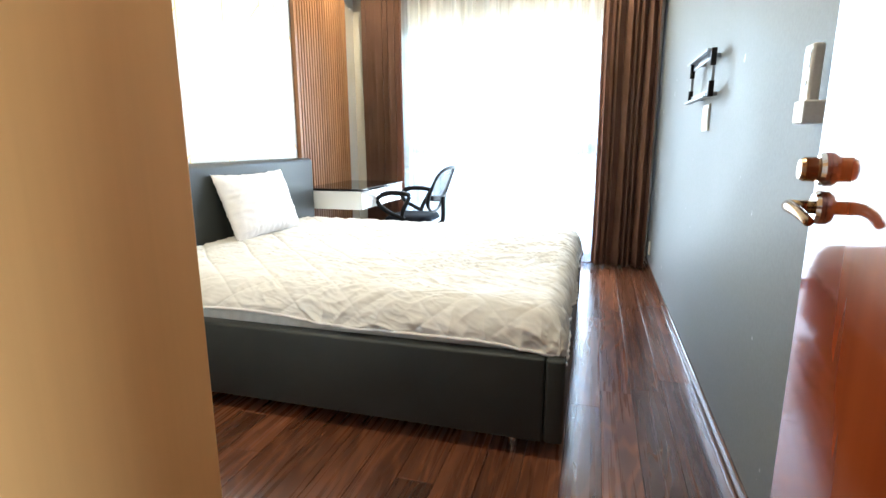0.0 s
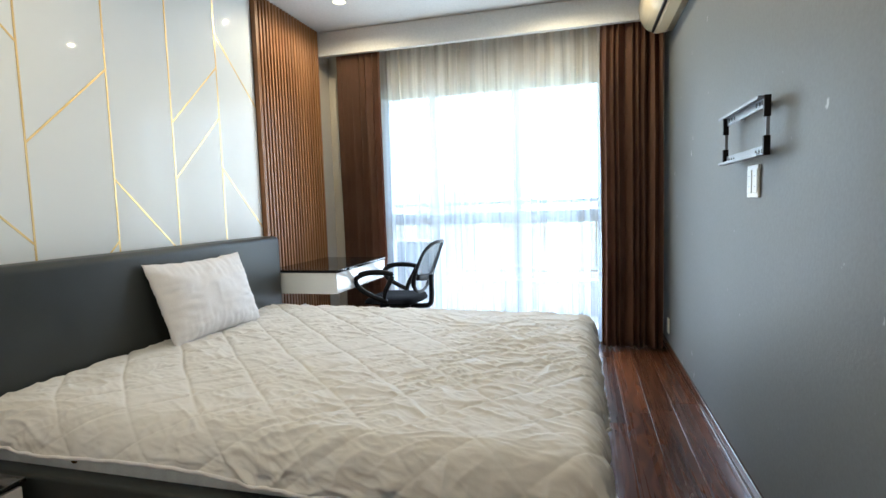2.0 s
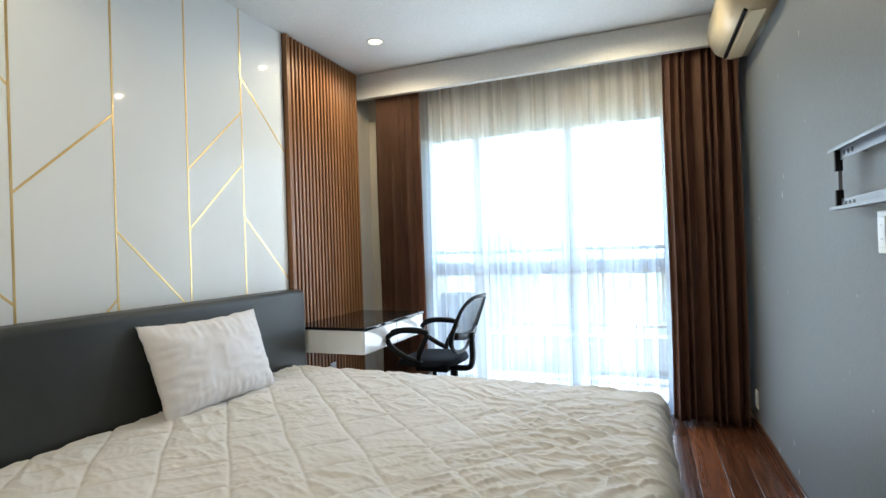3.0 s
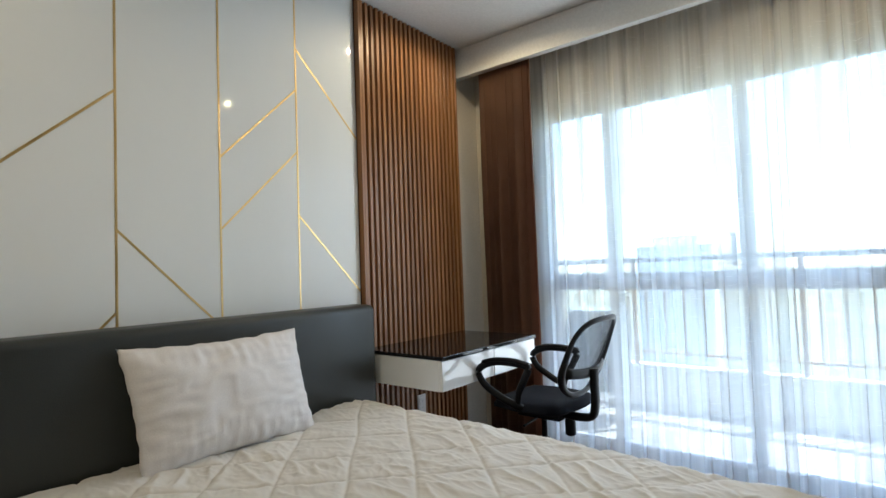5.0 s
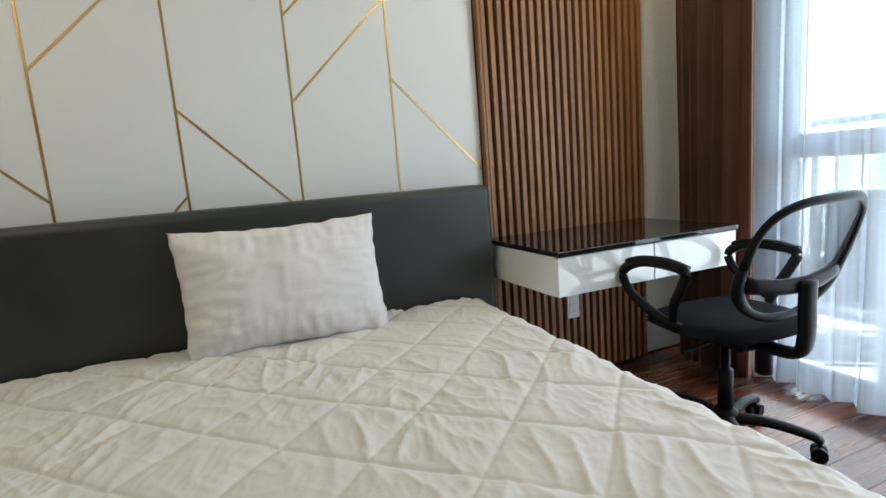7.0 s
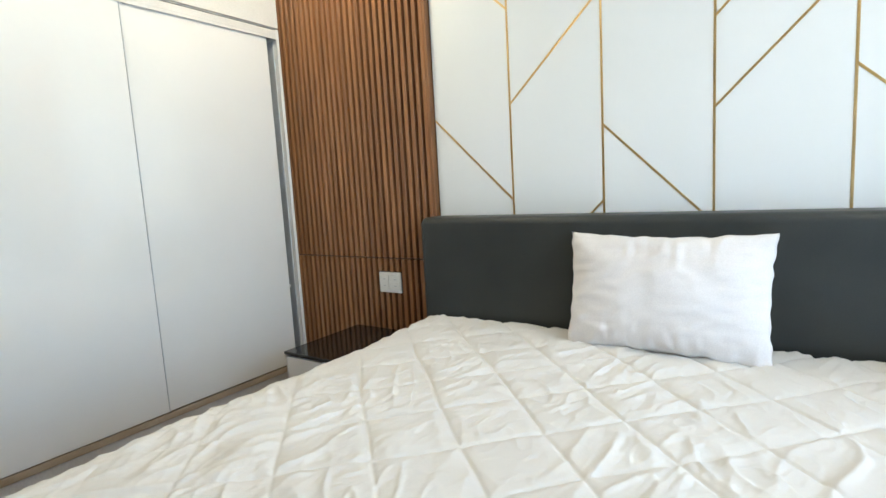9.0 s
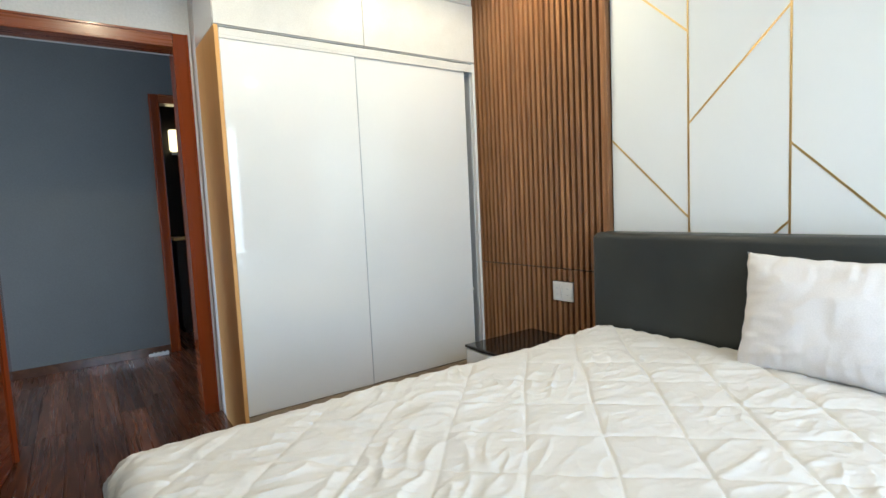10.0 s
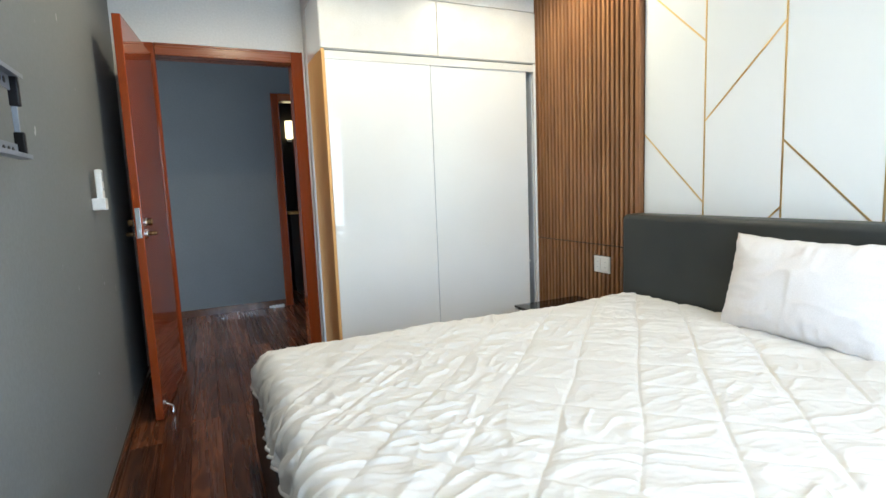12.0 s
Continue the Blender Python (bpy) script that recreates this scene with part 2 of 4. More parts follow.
def thing(name, label, category, at=(0, 0, 0), turn=0.0, group="", kind=""):
    ob = new(name)
    ob.empty_display_size = 0.1
    ob.matrix_world = pose(*at, 0, 0, turn)
    return tagged(ob, label, category, group, kind)


def box(lo, hi, bevel=0.0, seg=2, bm=None):
    """An axis-parallel block between two corners, its edges rounded."""
    target = bm if bm is not None else bmesh.new()
    work = bmesh.new() if bm is not None else target
    size = [hi[i] - lo[i] for i in range(3)]
    mid = [(hi[i] + lo[i]) / 2 for i in range(3)]
    bmesh.ops.create_cube(work, size=1, matrix=Matrix.LocRotScale(mid, None, size))
    if bevel > 0:
        bmesh.ops.bevel(work, geom=list(work.edges), offset=min(bevel, min(size) * 0.48), segments=seg, profile=0.5, affect="EDGES")
    if bm is not None:
        merge(bm, work)
    return target


def merge(bm, other, m=None):
    if m is not None:
        bmesh.ops.transform(other, matrix=m, verts=list(other.verts))
    me = bpy.data.meshes.new("join")
    other.to_mesh(me)
    other.free()
    bm.from_mesh(me)
    bpy.data.meshes.remove(me)
    return bm


def rod(a, b, r, r2=None, seg=16, bm=None):
    """A round bar from a to b."""
    a, b = Vector(a), Vector(b)
    work = bmesh.new()
    m = Matrix.Translation((a + b) / 2) @ (b - a).to_track_quat("Z", "Y").to_matrix().to_4x4()
    bmesh.ops.create_cone(work, cap_ends=True, segments=seg, radius1=r, radius2=r if r2 is None else r2, depth=(b - a).length, matrix=m)
    return merge(bm, work) if bm is not None else work


def tube(points, r, seg=10, bm=None, flat=1.0, up=(0, 0, 1)):
    """A bar of round or flattened section swept along a line."""
    target = bm if bm is not None else bmesh.new()
    pts = [Vector(p) for p in points]
    rings = []
    for i, p in enumerate(pts):
        d = (pts[min(i + 1, len(pts) - 1)] - pts[max(i - 1, 0)]).normalized()
        side = d.cross(Vector(up))
        if side.length < 1e-4:
            side = d.cross(Vector((1, 0, 0)))
        side.normalize()
        top = side.cross(d).normalized()
        rr = r[i] if isinstance(r, (list, tuple)) else r
        rings.append([target.verts.new(p + side * math.cos(a) * rr + top * math.sin(a) * rr * flat) for a in (2 * math.pi * k / seg for k in range(seg))])
    for r0, r1 in zip(rings, rings[1:]):
        for k in range(seg):
            target.faces.new((r0[k], r0[(k + 1) % seg], r1[(k + 1) % seg], r1[k]))
    target.faces.new(rings[0][::-1])
    target.faces.new(rings[-1])
    return target


def smooth_line(points, n=8):
    """Catmull-Rom through the points."""
    p = [Vector(q) for q in points]
    out = []
    for i in range(len(p) - 1):
        a, b, c, d = p[max(i - 1, 0)], p[i], p[i + 1], p[min(i + 2, len(p) - 1)]
        for k in range(n):
            t = k / n
            out.append(0.5 * ((2 * b) + (c - a) * t + (2 * a - 5 * b + 4 * c - d) * t * t + (3 * b - a - 3 * c + d) * t ** 3))
    out.append(p[-1])
    return out


def lathe(profile, seg=24, bm=None, m=None):
    """A turned shape from (radius, height) pairs, about z."""
    work = bmesh.new()
    rings = []
    for r, z in profile:
        rings.append([work.verts.new((r * math.cos(2 * math.pi * k / seg), r * math.sin(2 * math.pi * k / seg), z)) for k in range(seg)])
    for r0, r1 in zip(rings, rings[1:]):
        for k in range(seg):
            work.faces.new((r0[k], r0[(k + 1) % seg], r1[(k + 1) % seg], r1[k]))
    work.faces.new(rings[0][::-1])
    work.faces.new(rings[-1])
    if m is not None:
        bmesh.ops.transform(work, matrix=m, verts=list(work.verts))
    return merge(bm, work) if bm is not None else work


def sheet(nu, nv, place, thick=0.0):
    """A grid surface: place(u, v) gives the point for u, v from 0 to 1."""
    bm = bmesh.new()
    grid = [[bm.verts.new(place(i / nu, j / nv)) for j in range(nv + 1)] for i in range(nu + 1)]
    for i in range(nu):
        for j in range(nv):
            bm.faces.new((grid[i][j], grid[i + 1][j], grid[i + 1][j + 1], grid[i][j + 1]))
    if thick:
        bmesh.ops.solidify(bm, geom=list(bm.faces), thickness=thick)
    return bm


def structure(name, bm, material, label, category):
    return tagged(mesh_object(name, bm, material), label, category, kind="structure")


# ---- large structure ----
floor_ob = structure("floor", box((X_HEAD - 0.1, -4.6, -0.12), (3.2, Y_WIN + 0.05, -0.012)), SLAT_BACK, "dark walnut plank floor with a satin sheen", "floor")
structure("ceiling", box((X_HEAD - 0.1, Y_DOOR - 0.12, H), (X_TV + 0.1, Y_WIN + 0.1, H + 0.1)), WHITE_PAINT, "smooth white painted plaster ceiling with recessed lamps", "ceiling")
structure("wall_head", box((X_HEAD - 0.1, Y_DOOR - 0.12, -0.012), (X_HEAD, Y_WIN, H)), BEIGE_PAINT, "beige painted wall behind bed and slat panels", "wall")
structure("wall_television", box((X_TV, Y_DOOR - 0.12, -0.012), (X_TV + 0.1, Y_WIN + 0.1, H)), GREY_SCUFFED, "scuffed matt grey painted wall with a bracket", "wall")
bm = box((X_HEAD, Y_DOOR - 0.12, -0.012), (-0.475, Y_DOOR, H))
box((0.44, Y_DOOR - 0.12, -0.012), (X_TV, Y_DOOR, H), bm=bm)
box((-0.475, Y_DOOR - 0.12, 2.20), (0.44, Y_DOOR, H), bm=bm)
structure("wall_door", bm, WHITE_PAINT, "white painted wall round the red wood doorway", "wall")
structure("wall_pier", box((-0.90, Y_DOOR, 0), (-0.556, 0.25, H), 0.003), WHITE_PAINT, "narrow white painted wall pier beside the wardrobe", "wall")
W0, W1, WT = -1.765, 0.19, 2.25
bm = box((X_HEAD, Y_WIN, -0.012), (W0, Y_WIN + 0.14, H))
box((W1, Y_WIN, -0.012), (X_TV, Y_WIN + 0.14, H), bm=bm)
box((W0, Y_WIN, WT), (W1, Y_WIN + 0.14, H), bm=bm)
structure("wall_window", bm, BEIGE_PAINT, "pale painted wall round the balcony window", "wall")
structure("beam", box((X_HEAD, Y_BEAM, 2.525), (X_TV, Y_BEAM + 0.05, H - 0.003), 0.004), WHITE_PAINT, "white plaster curtain pelmet under the ceiling", "pelmet")
bm = box((X_TV - 0.012, Y_DOOR, 0), (X_TV - 0.0005, Y_WIN, 0.078), 0.004, 3)
box((X_TV - 0.020, Y_DOOR, 0), (X_TV - 0.0125, Y_WIN, 0.030), 0.004, 3, bm=bm)
structure("baseboard", bm, SKIRT, "dark brown glossy wooden skirting board", "skirting")

# hall beyond the doorway
HY = -1.68
bm = box((-0.53, HY - 0.1, -0.012), (2.9, HY, H))
box((-1.45, HY - 0.1, 2.26), (-0.53, HY, H), bm=bm)
box((-3.0, HY - 0.1, -0.012), (-1.45, HY, H), bm=bm)
structure("wall_hall", bm, GREY_PAINT, "grey painted hall wall in dim light", "wall")
structure("ceiling_hall", box((-3.1, -4.6, 2.60), (3.0, Y_DOOR - 0.12, 2.68)), WHITE_PAINT, "white hall ceiling in shade", "ceiling")
bm = box((2.9, -4.6, -0.012), (3.0, -1.60, 2.6))
box((2.9, -0.32, -0.012), (3.0, Y_DOOR - 0.12, 2.6), bm=bm)
box((2.9, -1.60, 2.25), (3.0, -0.32, 2.6), bm=bm)
box((2.9, -1.60, -0.012), (3.0, -0.32, 0.10), bm=bm)
structure("wall_hall_end", bm, GREY_PAINT, "grey end wall of the hall", "wall")
structure("wall_hall_far", box((-3.1, -4.6, -0.012), (-3.0, Y_DOOR - 0.12, 2.6)), GREY_PAINT, "grey far wall of the hall", "wall")
# Back room walls and console reuse the near-black slat backing.
structure("wall_back_room", box((-3.0, -4.6, -0.012), (2.9, -4.5, 2.6)), SLAT_BACK, "near-black wall of the back room", "wall")
structure("wall_hall_side", box((0.76, Y_DOOR - 0.22, -0.012), (2.9, Y_DOOR - 0.12, 2.6)), GREY_PAINT, "grey side wall of the hall", "wall")
structure("skirting_hall", box((-0.53, HY, 0), (2.9, HY + 0.014, 0.075), 0.004), SKIRT, "brown wooden skirting in the hall", "skirting")

# ---- doors ----
def casing(name, x0, x1, top, y_face, depth, wide, label):
    """Red wood lining and architraves of a doorway; x0, x1, top: the clear opening."""
    d = tagged(thing(name, label, "door frame"), kind="structure")
    for side, a, b in (("left", x0 - wide, x0), ("right", x1, x1 + wide)):
        bm = box((a, y_face - depth - 0.024, 0), (b, y_face + 0.012, top + wide), 0.004)
        inner = (b - 0.012, b) if side == "left" else (a, a + 0.012)
        box((inner[0] - 0.004, y_face + 0.010, 0), (inner[1] + 0.004, y_face + 0.020, top), 0.004, bm=bm)
        outer = (a, a + 0.014) if side == "left" else (b - 0.014, b)
        box((outer[0], y_face + 0.010, 0), (outer[1], y_face + 0.018, top + wide), 0.003, bm=bm)
        part("jamb", bm, RED_WOOD, d)
    bm = box((x0 + 0.001, y_face - depth - 0.024, top), (x1 - 0.001, y_face + 0.012, top + wide), 0.004)
    box((x0 + 0.001, y_face + 0.010, top), (x1 - 0.001, y_face + 0.020, top + 0.014), 0.004, bm=bm)
    box((x0 + 0.001, y_face + 0.010, top + wide - 0.014), (x1 - 0.001, y_face + 0.018, top + wide), 0.003, bm=bm)
    part("head_jamb", bm, RED_WOOD_X, d)
    return d


casing("door_frame_1", -0.462, 0.415, 2.158, Y_DOOR, 0.12, 0.080, "varnished reddish brown wooden frame of the bedroom doorway")
casing("door_frame_2", -1.36, -0.600, 2.185, HY, 0.10, 0.075, "varnished reddish brown wooden frame across the hall")


def lever_set(parent, side):
    """Rosettes, thumb turn and lever on one face of the door; side: +1 or -1 along local y."""
    for z, tall in ((1.096, 0.02), (1.035, 0.012)):
        bm = lathe([(0.027, 0), (0.027, 0.006), (0.023, 0.012)], 28, m=pose(0.775, side * 0.0205, z, -90 * side))
        part("rosette", bm, CHROME, parent, "round chrome rosette")
    bm = lathe([(0.017, 0), (0.0195, 0.006), (0.0195, 0.022), (0.016, 0.028)], 24, m=pose(0.775, side * 0.030, 1.096, -90 * side))
    part("lock_knob", bm, BRONZE, parent, "polished bronze lock cylinder")
    bm = rod((0.775, side * 0.028, 1.035), (0.775, side * 0.066, 1.035), 0.011, seg=20)
    line = smooth_line([(0.780, side * 0.064, 1.035), (0.750, side * 0.067, 1.036), (0.705, side * 0.066, 1.033), (0.665, side * 0.062, 1.025)])
    tube(line, [0.011 - 0.004 * i / (len(line) - 1) for i in range(len(line))], 12, bm)
    part("lever", bm, BRONZE, parent, "bronze lever handle", True)


leaf = tagged(thing("door_1", "open glossy reddish brown wooden door with bronze handles", "door", (0.447, 0.125, 0), 84.5), kind="structure")
part("door_leaf", box((0.004, -0.020, 0.008), (0.835, 0.020, 2.152), 0.003), RED_WOOD, leaf)
part("lock_plate", box((0.8345, -0.012, 1.015), (0.8375, 0.012, 1.175), 0.001), CHROME, leaf, "chrome lock edge plate")
bm = box((0.836, -0.006, 1.040), (0.842, 0.006, 1.060), 0.002)
part("latch", bm, CHROME, leaf)
lever_set(leaf, 1)
lever_set(leaf, -1)
for z in (0.25, 1.07, 1.9):
    part("hinge", rod((0.0, -0.024, z - 0.05), (0.0, -0.024, z + 0.05), 0.007), CHROME, leaf, "steel butt hinge")
bm = rod((0.76, 0.021, 0.075), (0.76, 0.060, 0.050), 0.006)
rod((0.76, 0.058, 0.055), (0.76, 0.058, 0.016), 0.010, 0.013, bm=bm)
lathe([(0.016, 0), (0.016, 0.008)], 20, bm, pose(0.76, 0.020, 0.078, -90))
part("door_stop", bm, CHROME, leaf, "chrome door stop with a rubber tip")

# ---- window ----
win = tagged(thing("window_1", "tall white aluminium balcony window with four panes", "window"), kind="structure")


def bar(lo, hi, parent=win, name="window_frame"):
    return part(name, box(lo, hi, 0.005), ALU, parent)


FY0, FY1 = Y_WIN + 0.03, Y_WIN + 0.10
bar((W0, FY0, 0.0), (W0 + 0.055, FY1, WT))
bar((W1 - 0.055, FY0, 0.0), (W1, FY1, WT))
bar((W0 + 0.055, FY0, WT - 0.07), (W1 - 0.055, FY1, WT))
bar((W0 + 0.055, FY0, 0.0), (W1 - 0.055, FY1, 0.06))
for xm in (-1.29, -0.545):
    bar((xm - 0.035, FY0 - 0.006, 0.06), (xm + 0.035, FY1 + 0.006, WT - 0.07), name="mullion")
spans = [(W0 + 0.055, -1.325), (-1.255, -0.58), (-0.51, W1 - 0.055)]
for a, b in spans:
    bar((a, FY0 + 0.004, 1.02), (b, FY1 - 0.004, 1.125), name="transom")
    for z0, z1 in ((0.06, 1.02), (1.125, WT - 0.07)):
        pane = part("pane", box((a + 0.002, Y_WIN + 0.062, z0 + 0.002), (b - 0.002, Y_WIN + 0.067, z1 - 0.002)), GLASS, win, "clear glass pane")
        pane.visible_shadow = False
part("handle", box((-0.62, FY0 - 0.03, 1.15), (-0.595, FY0 - 0.006, 1.33), 0.006), ALU, win)

# ---- panelled head wall ----
LINES = [1.742, 2.155, 2.568, 2.974, 3.377, 3.775]
CUTS = {0: [((1.742, 1.483), (2.155, 1.087)), ((1.742, 2.31), (2.155, 1.922))],
        1: [((2.155, 1.514), (2.568, 1.90)), ((2.155, 0.66), (2.568, 1.064))],
        2: [((2.568, 1.372), (2.974, 0.975))],
        3: [((2.974, 1.397), (3.377, 1.791)), ((2.974, 1.713), (3.377, 2.104))],
        4: [((3.377, 1.475), (3.775, 1.083)), ((3.377, 2.315), (3.775, 1.93))]}
panel_wall = thing("wall_panel", "glossy white wall panels with thin gold inlay strips", "wall panel")
part("backing", box((X_HEAD, 1.742, 0.30), (X_PANEL - 0.012, 3.775, H - 0.002)), SLAT_BACK, panel_wall)
GAP = 0.0045


def slab(poly, x0, x1):
    """A flat piece whose outline is poly in the y-z plane."""
    bm = bmesh.new()
    a = [bm.verts.new((x0, y, z)) for y, z in poly]
    b = [bm.verts.new((x1, y, z)) for y, z in poly]
    n = len(poly)
    bm.faces.new(b)
    bm.faces.new(a[::-1])
    for i in range(n):
        bm.faces.new((a[i], a[(i + 1) % n], b[(i + 1) % n], b[i]))
    bmesh.ops.recalc_face_normals(bm, faces=list(bm.faces))
    return bm


for i in range(5):
    y0, y1 = LINES[i] + GAP, LINES[i + 1] - GAP
    cuts = sorted(CUTS[i], key=lambda c: c[0][1] + c[1][1])
    edges = [(0.30, 0.30)] + [(c[0][1], c[1][1]) for c in cuts] + [(H - 0.003, H - 0.003)]
    for k in range(len(edges) - 1):
        lo, hi = edges[k], edges[k + 1]
        up = GAP * 1.4 if k else 0
        dn = GAP * 1.4 if k < len(edges) - 2 else 0
        part("panel", slab([(y0, lo[0] + up), (y1, lo[1] + up), (y1, hi[1] - dn), (y0, hi[0] - dn)], X_PANEL - 0.012, X_PANEL), PANEL_WHITE, panel_wall)
    for (ya, za), (yb, zb) in cuts:
        w = GAP * 1.35
        part("gold_strip", slab([(y0, za - w), (y1, zb - w), (y1, zb + w), (y0, za + w)], X_PANEL - 0.011, X_PANEL + 0.0015), GOLD, panel_wall, "thin diagonal gold strip")
for y in LINES[1:-1]:
    part("gold_strip", box((X_PANEL - 0.011, y - GAP + 0.0003, 0.30), (X_PANEL + 0.0017, y + GAP - 0.0003, H - 0.003)), GOLD, panel_wall, "thin upright gold strip")


def slat_block(y0, y1, breaks, hole, label, trim_at):
    """Upright wooden slats before a dark backing, with seams at the heights in breaks and a gap for a plate."""
    w = thing("slat_panel", label, "slat panel", group="slat panels on the head wall")
    part("backing", box((X_HEAD, y0, 0.02), (X_SLAT - 0.030, y1, H - 0.003)), SLAT_BACK, w)
    bm = box((X_HEAD, trim_at, 0.02), (X_SLAT + 0.003, trim_at + 0.014, H - 0.004), 0.002)
    part("edge_trim", bm, SLAT_WOOD, w)
    count = round((y1 - y0 - 0.02) / 0.0405)
    pitch = (y1 - y0 - 0.016) / count
    made = {}
    for i in range(count):
        y = y0 + 0.008 + (i + 0.5) * pitch
        if trim_at - 0.012 < y < trim_at + 0.026:
            continue
        zs = [0.02, *breaks, H - 0.004]
        for a, b in zip(zs, zs[1:]):
            runs = [(a, b)]
            if hole and a < hole[2] < b and hole[0] - 0.012 < y < hole[1] + 0.012:
                runs = [(a, hole[2]), (hole[3], b)]
            for p, q in runs:
                key = (round(p, 3), round(q, 3))
                if key not in made:
                    bm = box((X_SLAT - 0.030, -0.0118, p + 0.0035), (X_SLAT, 0.0112, q - 0.0035), 0.002, 1)
                    ob = part("slat", bm, SLAT_WOOD, w)
                    made[key] = ob.data
                else:
                    ob = new("slat", made[key])
                    ob.parent = w
                ob.location = (0, y, 0)
    return w


slat_block(0.66, 1.7412, [0.792], (1.343, 1.481, 0.603, 0.717), "dark brown wooden slat panel beside wardrobe and nightstand", 1.7272)
slat_block(3.7758, 4.70, [], None, "dark brown wooden slat panel above the desk", 3.7758)


def socket(at, size, facing, label, two=False):
    """A flush plate with two rockers or sockets; facing: the yaw of its front (local -y)."""
    s_ob = thing("wall_socket", label, "socket", at, facing)
    w, h = size
    part("plate", box((-w / 2, -0.009, -h / 2), (w / 2, 0, h / 2), 0.003), WHITE_PLASTIC, s_ob)
    for x in (-w / 4, w / 4) if two else (0,):
        part("insert", box((x - w * (0.19 if two else 0.36), -0.0115, -h * 0.36), (x + w * (0.19 if two else 0.36), -0.008, h * 0.36), 0.0015), WHITE_PLASTIC, s_ob)
        for z in (-h * 0.16, h * 0.16):
            part("slot", box((x - 0.007, -0.0122, z - 0.0011), (x + 0.007, -0.0113, z + 0.0011)), GREY_METAL, s_ob)
    return s_ob


socket((X_SLAT - 0.006, 1.412, 0.660), (0.150, 0.112), 90, "white double socket plate set in the wooden slats", True)
socket((X_SLAT + 0.0005, 4.205, 0.375), (0.07, 0.115), 90, "white socket plate under the desk")
socket((X_TV - 0.0005, 2.745, 1.250), (0.135, 0.125), -90, "white socket plate below the screen bracket", True)
socket((X_TV - 0.0005, 4.77, 0.21), (0.07, 0.115), -90, "white socket plate low beside the curtain")
socket((X_TV - 0.0005, 1.212, 1.255), (0.075, 0.125), -90, "white light switch plate on the grey wall")

# ---- bed ----
BX0, BX1, BY0, BY1 = -2.15, 0.085, 1.665, 3.665
bed = thing("bed", "grey faux leather upholstered bed frame with padded headboard", "bed", ((BX0 + BX1) / 2, (BY0 + BY1) / 2, 0))


def in_bed(bm):
    bmesh.ops.transform(bm, matrix=Matrix.Translation((-(BX0 + BX1) / 2, -(BY0 + BY1) / 2, 0)), verts=list(bm.verts))
    return bm


bm = box((X_PANEL + 0.003, 1.728, 0.03), (-2.055, 3.722, 1.018), 0.035, 5)
part("headboard", in_bed(bm), LEATHER, bed, "padded grey headboard", True)
for y0, y1 in ((BY0, BY0 + 0.07), (BY1 - 0.07, BY1)):
    part("side_rail", in_bed(box((-2.054, y0, 0.062), (BX1 - 0.072, y1, 0.388), 0.012, 3)), LEATHER, bed, "", True)
part("foot_rail", in_bed(box((BX1 - 0.070, BY0, 0.062), (BX1, BY1, 0.388), 0.014, 3)), LEATHER, bed, "", True)
part("slat_base", in_bed(box((-2.054, BY0 + 0.071, 0.24), (BX1 - 0.073, BY1 - 0.071, 0.30), 0.004)), BLACK_PLASTIC, bed)
for x in (-2.0, -0.10):
    for y in (BY0 + 0.06, BY1 - 0.06):
        part("leg", in_bed(rod((x, y, 0), (x, y, 0.070), 0.016, 0.020)), CHROME, bed, "short chrome leg")

mattress = thing("mattress", "thick white quilted mattress in the bed frame", "mattress", (-1.02, 2.665, 0.30))


def mattress_side():
    """Body with shallow upright channels round its edge."""
    x0, x1, y0, y1, z0, z1 = -2.040, 0.010, 1.738, 3.592, 0.301, 0.530
    line, step = [], 0.012
    r = 0.05
    corners = [(x1 - r, y1 - r, 0), (x0 + r, y1 - r, 90), (x0 + r, y0 + r, 180), (x1 - r, y0 + r, 270)]
    for cx, cy, a0 in corners:
        for k in range(7):
            a = radians(a0 + 15 * k)
            line.append(Vector((cx + r * math.cos(a), cy + r * math.sin(a), 0)))
    dense = []
    for a, b in zip(line, line[1:] + line[:1]):
        n = max(1, int((b - a).length / step))
        dense += [a.lerp(b, k / n) for k in range(n)]
    bm = bmesh.new()
    levels = [(-0.020, z0), (0.0, z0 + 0.02), (0.010, z0 + 0.10), (0.0, z0 + 0.145), (-0.050, z0 + 0.185), (-0.105, z1 - 0.018), (-0.16, z1)]
    rings, run = [], 0.0
    mid = Vector(((x0 + x1) / 2, (y0 + y1) / 2, 0))
    for grow, z in levels:
        ring, run = [], 0.0
        for i, p in enumerate(dense):
            nxt = dense[(i + 1) % len(dense)]
            d = (nxt - p).normalized()
            out = Vector((d.y, -d.x, 0))
            groove = 0.008 * abs(math.sin(math.pi * run / 0.058)) ** 0.5 if grow >= 0 else 0.0
            run += (nxt - p).length
            ring.append(bm.verts.new(p - mid + out * (grow + groove - 0.006) + Vector((0, 0, z - 0.30))))
        rings.append(ring)
    n = len(dense)
    for a, b in zip(rings, rings[1:]):
        for k in range(n):
            bm.faces.new((a[k], a[(k + 1) % n], b[(k + 1) % n], b[k]))
    bm.faces.new(rings[-1])
    bm.faces.new(rings[0][::-1])
    bmesh.ops.recalc_face_normals(bm, faces=list(bm.faces))
    return bm


part("mattress_body", mattress_side(), TICKING, mattress, "", True)
for z in (0.018, 0.150):
    part("piping", tube([(-0.98, -0.929, z), (0.98, -0.929, z)], 0.006, 8), TICKING, mattress)
